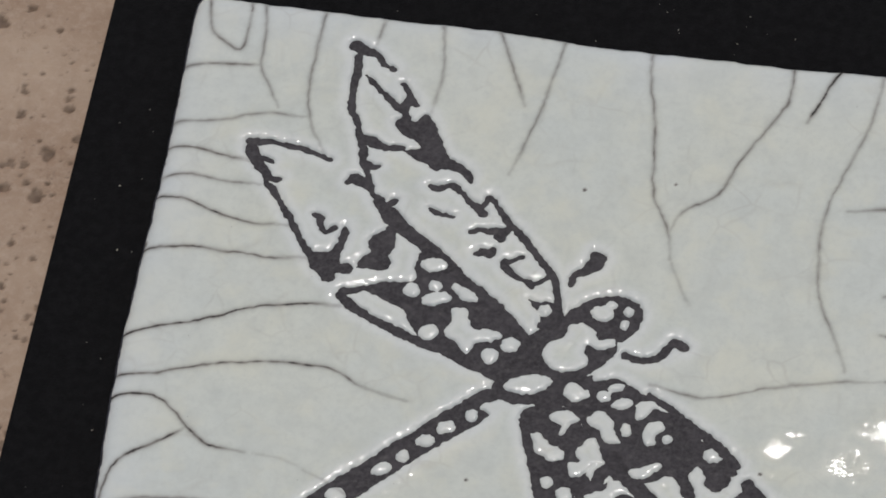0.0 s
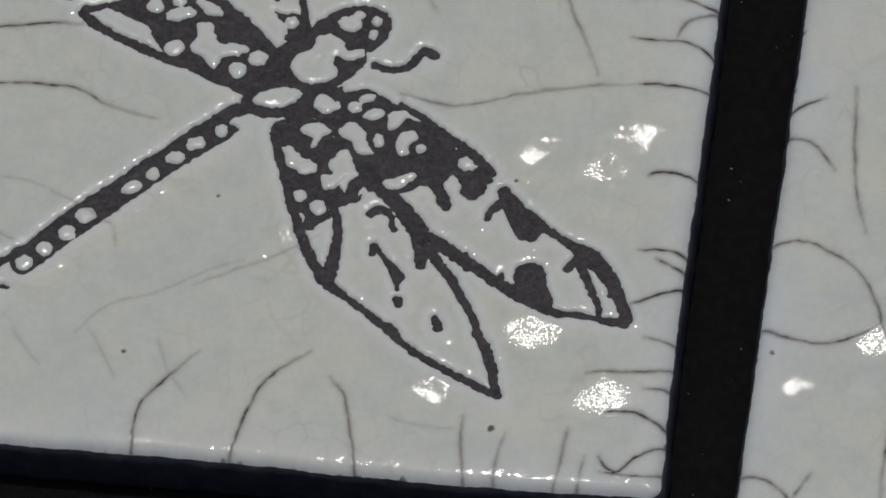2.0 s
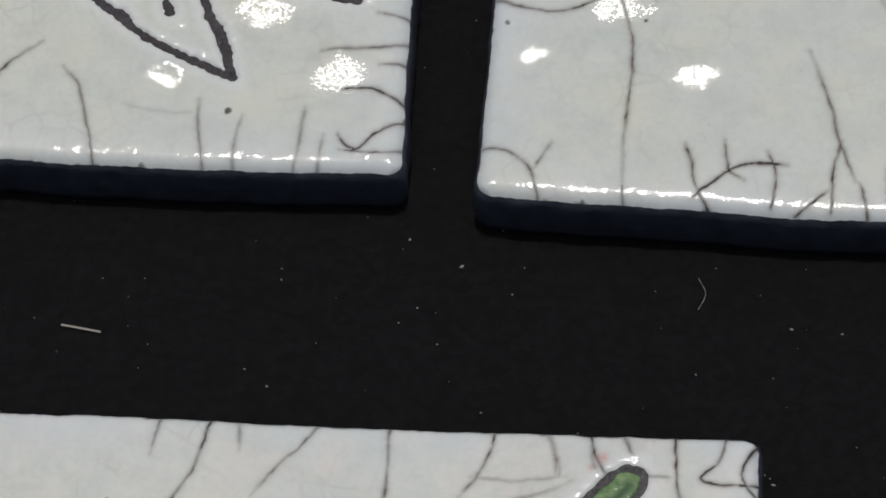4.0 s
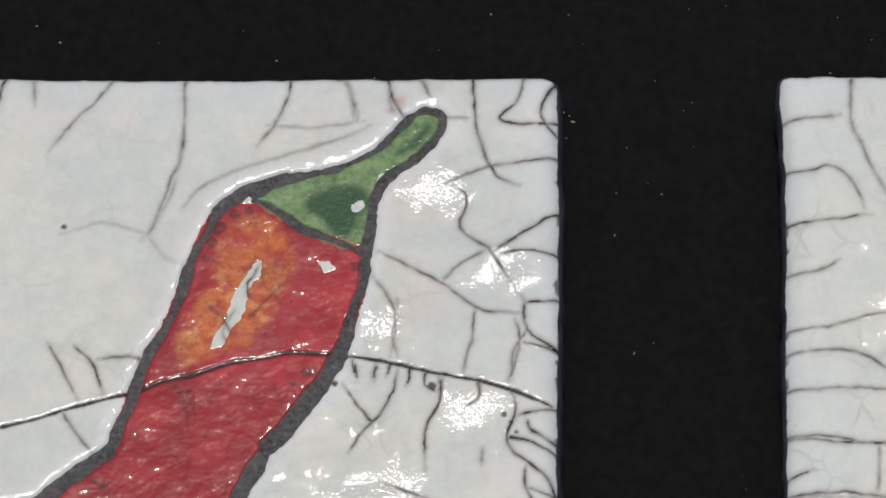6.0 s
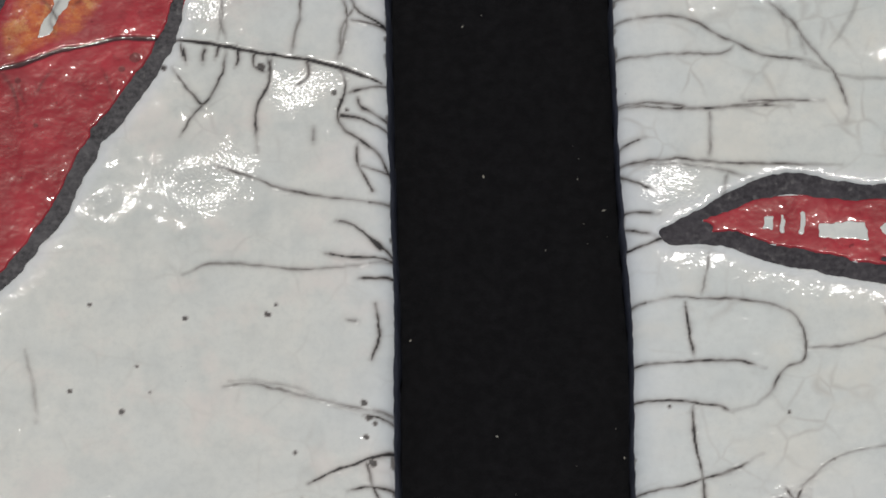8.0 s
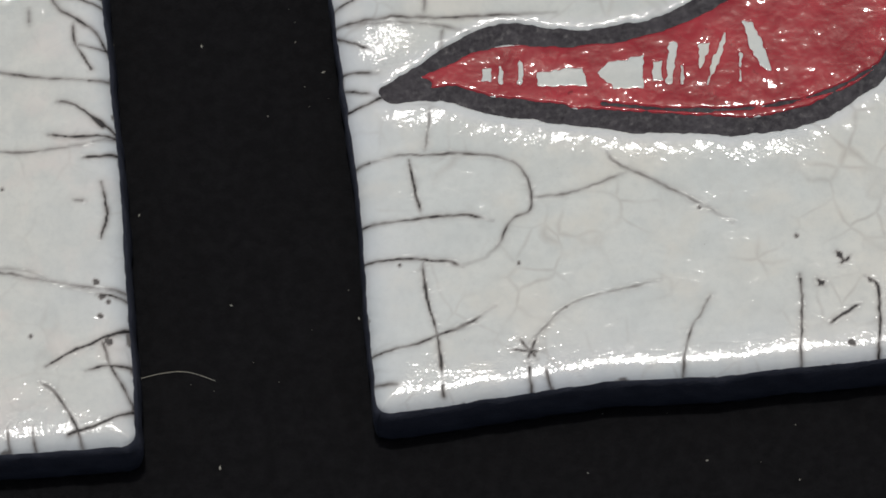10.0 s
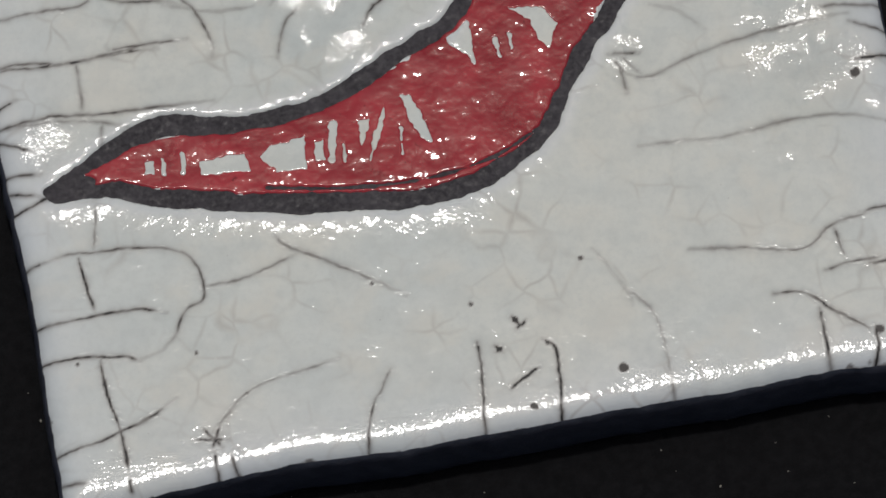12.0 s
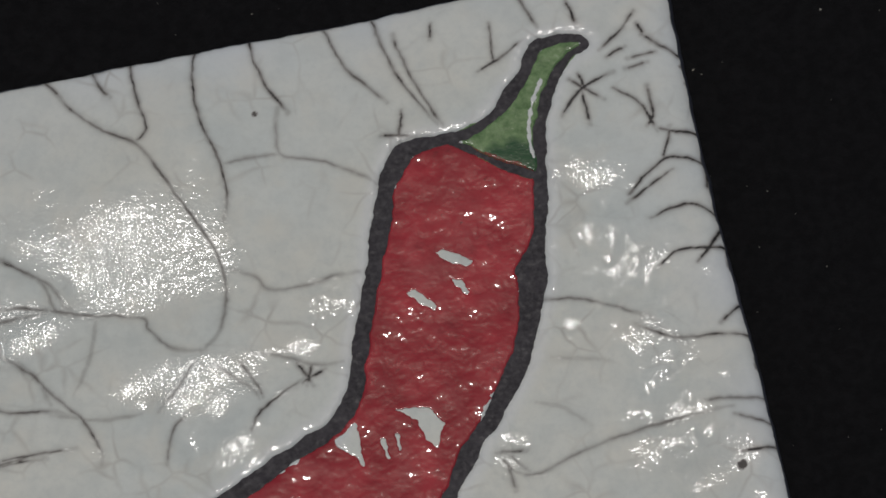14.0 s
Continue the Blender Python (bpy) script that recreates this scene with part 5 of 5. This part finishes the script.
m.notch((16.71, 18.64), (18.08, 18.85), (21.2, 16.51), (20.1, 16.02), (17.74, 17.29))
m.notch((12.59, 14.16), (13.84, 14.47), (15.9, 11.79), (15.44, 11.16), (13.78, 12.64))
m.notch((17.91, 15.03), (19.09, 14.4), (20.05, 12.7), (19.27, 12.14))
m = b.motif("calyx")
m.fill((23.73, 32.78), (27.14, 33.14), (30.47, 36.17), (33.18, 39.36), (36.38, 41.69), (38.32, 41.41), (35.33, 38.5), (33.02, 35.6), (31.27, 32.21), (30.79, 28.55), (30.6, 26.18), (29.08, 26.83), (25.64, 29.33))
m.scratch((33.62, 37.74, 0.33), (31.74, 34.37, 0.39), (30.76, 30.81, 0.39), (30.71, 28.19, 0.32))
b.zone("darkgreen", (25.64, 29.33), (27.94, 30.7), (31.03, 29.62), (30.6, 26.18), (29.08, 26.83))
b.craze(0.7, (-51.02, 24.15), (-47.16, 24.76), (-44.57, 26.13))
b.craze(0.7, (-50.55, 16.92), (-46.08, 17.51), (-41.58, 18.82), (-37.08, 19.77), (-32.59, 20.72), (-25.06, 20.86))
b.craze(0.8, (-50.3, 14.04), (-45.52, 14.62), (-41.72, 13.8), (-39.23, 11.94), (-37.05, 10.8), (-34.24, 9.3), (-29.83, 8.46), (-26.72, 6.95))
b.craze(0.7, (-50.41, 9.4), (-45.65, 9.62), (-40.57, 9.62), (-38.35, 9.77), (-37.36, 10.81))
b.craze(0.5, (-32.12, 15.67), (-30.32, 12.75), (-29.49, 9.16))
b.craze(0.8, (-50.24, 3.71), (-45.81, 3.58), (-40.78, 2.74), (-36.34, 3.11), (-31.28, 3.18))
b.craze(0.7, (-40.59, 2.73), (-40.43, -0.45), (-40.66, -3.97))
b.craze(0.8, (-50.42, -3.84), (-45.37, -3.48), (-39.71, -3.99), (-33.44, -4.52), (-26.03, -4.86))
b.craze(0.6, (-50.42, -3.84), (-43.5, -4.24), (-39.12, -5.06), (-36.01, -6.2))
b.craze(0.6, (-38.81, -5.42), (-39.36, -8.91))
b.craze(0.9, (-49.41, -1.26), (-47.82, -0.6))
b.craze(0.9, (-50.76, -5.09), (-48.28, -6.42))
b.craze(0.8, (-51.12, 43.94), (-47.89, 44.5), (-44.65, 44.85))
b.craze(0.7, (-43.29, 50.41), (-43.36, 44.46), (-42.12, 40.75), (-40.25, 36.32), (-38.36, 33.37))
b.craze(0.8, (-50.53, 37.51), (-47.95, 37.71), (-46.02, 38.21), (-44.1, 37.09), (-42.52, 34.5), (-41.9, 32.67))
b.craze(0.8, (-50.59, 30.55), (-46.73, 31.1), (-40.95, 31.93))
b.craze(1, (-50.06, -14.24), (-47.93, -13.75), (-45.97, -12.91))
b.craze(0.9, (-49.99, -11.81), (-48.76, -12.28))
b.craze(0.9, (-49.83, -9.74), (-48.45, -9.88))
b.craze(0.8, (-49.47, -21.21), (-46.26, -20.49), (-41.86, -20.58), (-36.23, -21.13), (-33.17, -22.12), (-31.45, -24.01), (-30.94, -26.81), (-31.21, -28.5), (-33.17, -29.33), (-34.62, -31.58), (-36.68, -33.77), (-39.22, -34.2))
b.craze(0.7, (-41.09, -15.12), (-41.63, -17.84), (-42.17, -20.55))
b.craze(1, (-43.91, -21.07), (-43.75, -24.53), (-43.22, -28.01))
b.craze(0.9, (-49.53, -28.42), (-45.63, -28.32), (-42.48, -28.22), (-38.1, -28.37), (-35.36, -29.26))
b.craze(0.9, (-49.88, -32.83), (-45.37, -32.92), (-41.06, -33.69), (-39.24, -34.41))
b.craze(1, (-43.54, -33.44), (-43.56, -37.52), (-42.76, -43.01), (-42.84, -47.72))
b.craze(0.9, (-50.32, -43.97), (-46.22, -43.35), (-43.03, -42.51), (-39.2, -41.33), (-36.24, -39.59))
b.craze(0.7, (-49.96, -47.37), (-48.42, -47.51))
b.craze(0.7, (-30.96, -27.01), (-27.31, -26.96), (-23.47, -26.17), (-19.59, -24.97))
b.craze(0.7, (-22.19, -22.51), (-21.07, -24), (-17.8, -26.03), (-13.09, -29.24), (-9.01, -32.37))
b.craze(0.6, (-32.94, -44.64), (-29.86, -41.56), (-25.94, -39.57), (-21.52, -38.98), (-17.71, -38.34))
b.craze(1, (-34.84, -44.99), (-31.47, -45.59))
b.craze(1, (-33.81, -43.88), (-32.16, -46.4))
b.craze(1, (-31.94, -43.92), (-33.42, -46.61))
b.craze(0.8, (-33.11, -46.64), (-33.16, -49.32))
b.craze(0.8, (-31.32, -47.49), (-31.07, -49.52))
b.craze(0.8, (-12.46, -40.87), (-13.79, -43.01), (-15.25, -45.12), (-16.44, -49.66))
b.craze(0.9, (-2.37, -39.39), (-2.63, -43.12), (-3.49, -49.8))
b.craze(1, (1.86, -37.11), (2.59, -38.28), (3.33, -37.74))
b.craze(1, (2.59, -38.28), (2.07, -38.67))
b.craze(1, (-0.63, -40.21), (0.17, -41.05))
b.craze(1, (-0.63, -40.9), (0.27, -40.52))
b.craze(1.2, (0.3, -45.4), (2.03, -44.58), (3.81, -43.55))
b.craze(1, (4.72, -40.42), (5.82, -41.33), (5.92, -44.1), (5.16, -49.77))
b.craze(0.6, (14.75, -36.15), (17.05, -39.03), (17.86, -42.98), (17.73, -48.45))
b.craze(0.8, (-48.96, 3.36), (-43.89, 2.87), (-36.8, 2.91), (-31.04, 2.71))
b.craze(0.7, (-40.42, 2.41), (-40.65, -2.89))
b.craze(0.7, (20.06, -10.5), (22.48, -11.33), (26.61, -10), (32.68, -8.69), (39.24, -8.19), (45.75, -8.03))
b.craze(0.8, (18.66, -7.73), (21.77, -8.34))
b.craze(0.8, (19.33, -9.29), (19.59, -12.9))
b.craze(0.7, (19.84, -8.32), (21.61, -10.8))
b.craze(0.6, (19.6, -19.48), (24.03, -19.78), (30.37, -20.17), (36.94, -19.48), (42.03, -19.76), (47.3, -21.64))
b.craze(0.7, (22.72, -32.84), (27.66, -33.67), (35, -35.24), (37.94, -33.37), (41.97, -32.41), (45.06, -32.31))
b.craze(0.8, (38.86, -33.55), (39.63, -37.53))
b.craze(0.8, (36.93, -38.26), (40.22, -37.78), (43.87, -38.01))
b.craze(0.9, (30.85, -39.98), (33.93, -40.44), (36.62, -42.84), (39.33, -45.09), (40.89, -46.77))
b.craze(0.9, (35.4, -42.6), (35.26, -46.36), (35.2, -49.1))
b.craze(0.9, (41.9, -38.37), (45.72, -38.48), (48.85, -38.79))
b.craze(0.9, (48.3, -32.72), (45.24, -32.07), (42.02, -32.09))
b.craze(1, (40.87, -45.8), (40.89, -48.57), (40.29, -49.82))
b.craze(1, (43.77, -47.1), (43.78, -49.87))
b.craze(0.35, (12.28, -30.81), (14.57, -35.43), (15.28, -38.33))
b.craze(0.8, (-22.79, 51.24), (-20.11, 46.07), (-16.85, 42.31), (-13.46, 39.28), (-11.21, 33.88), (-8.96, 28.51), (-7.29, 23.67), (-7.2, 19.21), (-8.82, 14.41), (-10.88, 12.3))
b.craze(0.9, (-12.08, 51.49), (-12.54, 47.4), (-12.13, 42), (-12.93, 40.29), (-14.02, 39.78))
b.craze(0.9, (-4.51, 50.93), (-5.84, 45.89), (-5.9, 40.59), (-4.86, 35.83), (-4.77, 31.31), (-5.81, 27.8))
b.craze(0.9, (1.71, 50.29), (1.93, 46.42), (3.11, 42.35), (4.25, 39.82))
b.craze(0.7, (3.13, 40.83), (2.27, 34.98), (5.92, 33.4), (10.62, 30.46), (12.22, 28.6))
b.craze(0.7, (2.27, 34.98), (-1.69, 35.12), (-4.37, 34.97))
b.craze(0.8, (10.82, 49), (11.66, 44.99), (14.16, 41), (15.69, 38.75))
b.craze(0.8, (18.17, 47.34), (18.67, 43.4), (20.14, 37.75), (21.43, 34.43))
b.craze(1, (22.64, 47.86), (22.17, 45.67))
b.craze(0.9, (29.35, 46.34), (29.04, 43.35), (28.88, 41.1))
b.craze(0.9, (26.73, 40.44), (29.68, 41.68), (32.71, 43.29))
b.craze(0.8, (-16.9, 50.67), (-16.37, 48.27), (-15.37, 46.52))
b.craze(0.8, (-32.02, 28.49), (-29.13, 26.36), (-26.88, 24.37), (-25.53, 21.11))
b.craze(0.7, (-33.21, 22.1), (-29.37, 21.61), (-25.04, 20.27), (-17.57, 18.22), (-16.66, 16.17), (-14.64, 13.15), (-10.95, 11.95))
b.craze(0.8, (-34.13, 17.16), (-30.89, 13.51), (-28.92, 10.15), (-26.33, 6.66), (-25.13, 2.77), (-25.22, 0.62))
b.craze(0.8, (-36.66, 3.55), (-32.8, 3.4), (-27.62, 3.32))
b.craze(0.7, (-18.07, -0.98), (-16.63, 3.03), (-14.98, 4.83))
b.craze(0.6, (-6.63, 22.04), (-3.46, 19.84), (-2.49, 18.14), (1.35, 17.65), (4.72, 18), (8.01, 18))
b.craze(1, (-1.22, 8.3), (0.08, 5.09))
b.craze(1, (-1.1, 5.72), (1.76, 6.9))
b.craze(1, (0.27, 7.6), (-0.67, 5.26))
b.craze(0.8, (-7.92, 1.07), (-6.11, 3.57), (-3.19, 5.1), (-0.65, 6.35))
b.craze(0.8, (-7.48, 9.71), (-6.17, 6.49), (-5.83, 4.96))
b.craze(1, (36.68, 37.05), (40.25, 33.59))
b.craze(1, (35, 32.5), (37.63, 35.32), (42.02, 36.99))
b.craze(1, (37.95, 35.25), (37.93, 30.71))
b.craze(1, (37.8, 37.56), (38.58, 35.1))
b.craze(1, (41.53, 34.82), (43.74, 32.8), (44.6, 30.71), (45.38, 28.27))
b.craze(1, (45.42, 34.32), (45.24, 30.57), (44.27, 29.27))
b.craze(1, (45.46, 28.63), (47.28, 27.84), (49.5, 27.34))
b.craze(1, (40.42, 21.12), (42.88, 23.19), (45.19, 24.55), (47.49, 24.4), (49.3, 23.62))
b.craze(1, (45.19, 24.55), (46.81, 28.7))
b.craze(1, (41.9, 17.43), (45.06, 18.21), (47.66, 17.99), (49.31, 16.5))
b.craze(1, (41.47, 11.21), (44.47, 12.76), (48.32, 12.26))
b.craze(1, (47.3, 12.12), (49.05, 13.96), (50.01, 15.23))
b.craze(1, (41.79, 38.94), (44.03, 39.96))
b.craze(0.9, (43.37, 37.06), (46.09, 37.21))
b.craze(0.9, (46.28, 40.99), (48.5, 38.96))
b.craze(0.9, (45.97, 42.59), (46.6, 40.91))
b.craze(0.9, (14.14, 34.56), (17.94, 33.7))
b.craze(0.9, (17.05, 37.31), (16.01, 33.38))
b.craze(0.7, (27.65, 9.89), (31.78, 9.18), (35.33, 7.42), (38.77, 5.18))
b.spot(12.82, -45.44, 0.63)
b.spot(2.32, -48.06, 0.44)
b.spot(-46.17, -33.62, 0.25)
b.spot(-33.08, -34.72, 0.25)
b.spot(-28.38, -40.52, 0.25)
b.spot(-2.28, -34.78, 0.25)
b.spot(10.72, -31.62, 0.31)
b.spot(-12.55, -30.14, 0.25)
b.spot(0.44, 40.68, 0.32)
b.spot(45.18, -15.04, 0.63)
b.spot(41.4, -46.26, 0.57)
b.swell(-19.27, 26.37, 8.05)
b.swell(-13.66, 8.18, 4.51)
b.swell(36.16, 24.33, 2.45)
b.swell(38.96, 13.26, 3.09)
b.swell(39.69, 0.57, 2.7)
b.swell(40.39, -13.39, 3.61)
b.swell(-10.89, -0.79, 2.83)
b.swell(-30.46, 19.28, 3.54)
b.swell(41.39, -12.42, 4.43)
b.swell(-34.55, 19.34, 4.41)
b.swell(-44.83, -6.66, 2.65)
b.swell(3.98, 14.47, 1.67)
b.swell(-0.67, 10.34, 1.39)
b.swell(39.34, -6.64, 2.58)
b.craze(0.6, (-34.97, 29.09), (-31.8, 28.55), (-29.53, 26.58), (-27.34, 24.27), (-26.67, 20.82), (-22.4, 19.16))
b.craze(0.55, (-5.8, 10.45), (-2.12, 9.29), (0.8, 7.57), (3.99, 7.25))
b.craze(0.6, (-10.45, 10.0), (-7.18, 6.75), (-6.27, 4.75))
b.craze(0.8, (37.35, 4.4), (41.39, 1.92), (46.49, 1.33), (50.39, 0.63))
b.craze(0.8, (46.8, 2.72), (48.37, 3.84))
b.craze(0.75, (42.73, -6.71), (46.56, -7.03), (50.03, -7.57))
b.craze(0.7, (18.44, -7.8), (21.92, -8.2))
b.craze(0.7, (18.92, -8.63), (19.96, -10.43))
b.craze(0.35, (27.16, 2.6), (33.31, 0.83))
b.craze(0.35, (24.1, -2.54), (27.07, -3.91), (29.7, -6.78))
b.craze(0.9, (47.34, -13.69), (49.74, -13.7))
b.craze(0.8, (47.26, -9.71), (49.77, -10.69))
b.craze(0.5, (-12.57, 10.83), (-14.6, 8.72), (-17.76, 5.78))
b.craze(0.45, (-29.67, 7.99), (-24.19, 6.09), (-19.63, 6.19))
b.craze(0.4, (-22.4, 19.16), (-23.94, 14.38), (-26.73, 9.89))
b.swell(37.8, 10.9, 2.2)
b.swell(38.21, 3.85, 2.4)
b.swell(38.86, -2.11, 2.2)
b.swell(39.03, -7.21, 2.2)
b.swell(39.98, -13.17, 3.0)
b.swell(35.49, 16.92, 1.8)
b.swell(4.2, 14.14, 1.2)
b.swell(4.77, 16.95, 1.1)
b.swell(3.58, 11.71, 1.0)
b.swell(30.06, 6.34, 0.9)
b.swell(46.96, 9.28, 0.8)
b.swell(45.97, -3.29, 0.8)
b.swell(19.15, -9.04, 0.9)
b.swell(20.98, -6.55, 0.8)
b.craze(0.8, (16.27, 49.47), (17.44, 42.32), (20.81, 34.72))
b.craze(0.9, (45.83, 23.03), (39.8, 19.9))
b.craze(1, (49.98, 25.1), (49.63, 22.17))
b.craze(0.9, (46.02, 44.26), (43.44, 41.78), (41.03, 40.03))
b.craze(0.9, (47.41, 38.58), (43.97, 38.21))
b.craze(0.9, (38.67, 47.46), (39.22, 43.88))
b.craze(0.9, (33.55, 48.63), (34.66, 44.53))
b.spot(2.17, -37.59, 0.42)
b.spot(-0.13, -40.65, 0.4)
b.spot(5.31, -40.9, 0.36)
b.spot(2.52, -48.15, 0.36)
b.build("white crackle tile with a curved dark red chilli pepper", PEPPER)


# ---- lint and dust on the board ----
def fibre(name, label, radius, *p):
    c = curve_through([(x, y, 0.0) for x, y in p], steps=8)
    bm = bmesh.new()
    rings = []
    for i, q in enumerate(c):
        t = c[min(i + 1, len(c) - 1)] - c[max(i - 1, 0)]
        n = np.array([-t[1], t[0], 0]) / max(np.hypot(t[0], t[1]), 1e-6)
        rings.append([bm.verts.new(Vector((q[0] + n[0] * radius * math.cos(w), q[1] + n[1] * radius * math.cos(w), -7.9 + radius + radius * math.sin(w))) * MM) for w in (0, 1.57, 3.14, 4.71)])
    for p0, p1 in zip(rings[:-1], rings[1:]):
        for k in range(4):
            bm.faces.new((p0[k], p0[(k + 1) % 4], p1[(k + 1) % 4], p1[k]))
    me = bpy.data.meshes.new(name)
    bm.to_mesh(me)
    bm.free()
    me.materials.append(LINT)
    return tagged(new(name, me), label, "fibre")


fibre("hair", "thin pale hair lying on the black board", 0.035, (43.82, -125.98), (47.01, -125.41), (50.15, -125.51), (53.2, -126.89))
fibre("straw", "short pale straw splinter on the black board", 0.14, (-39.5, -18.83), (-37.46, -19.15), (-34.75, -19.62))
fibre("hair", "fine curled grey hair on the black board", 0.025, (35.51, -9.16), (36.46, -11.23), (35.67, -13.42))


def dust():
    rng = np.random.RandomState(5)
    bm = bmesh.new()
    for _ in range(1500):
        x, y, s = rng.uniform(-116, 200), rng.uniform(-170, 125), 0.035 + rng.gamma(1.0, 0.028)
        turn, long = rng.uniform(0, 6.3), rng.uniform(1, 2.6)
        top = bm.verts.new(Vector((x, y, -7.98 + s)) * MM)
        ring = [bm.verts.new(Vector((x + s * long * math.cos(w) * math.cos(turn) - s * math.sin(w) * math.sin(turn), y + s * long * math.cos(w) * math.sin(turn) + s * math.sin(w) * math.cos(turn), -8.0)) * MM) for w in (0, 1.57, 3.14, 4.71)]
        for k in range(4):
            bm.faces.new((ring[k], ring[(k + 1) % 4], top))
    me = bpy.data.meshes.new("dust")
    bm.to_mesh(me)
    bm.free()
    me.materials.append(LINT)
    return tagged(new("dust", me), "pale specks of dust scattered on the black board", "dust", kind="stuff")


dust()
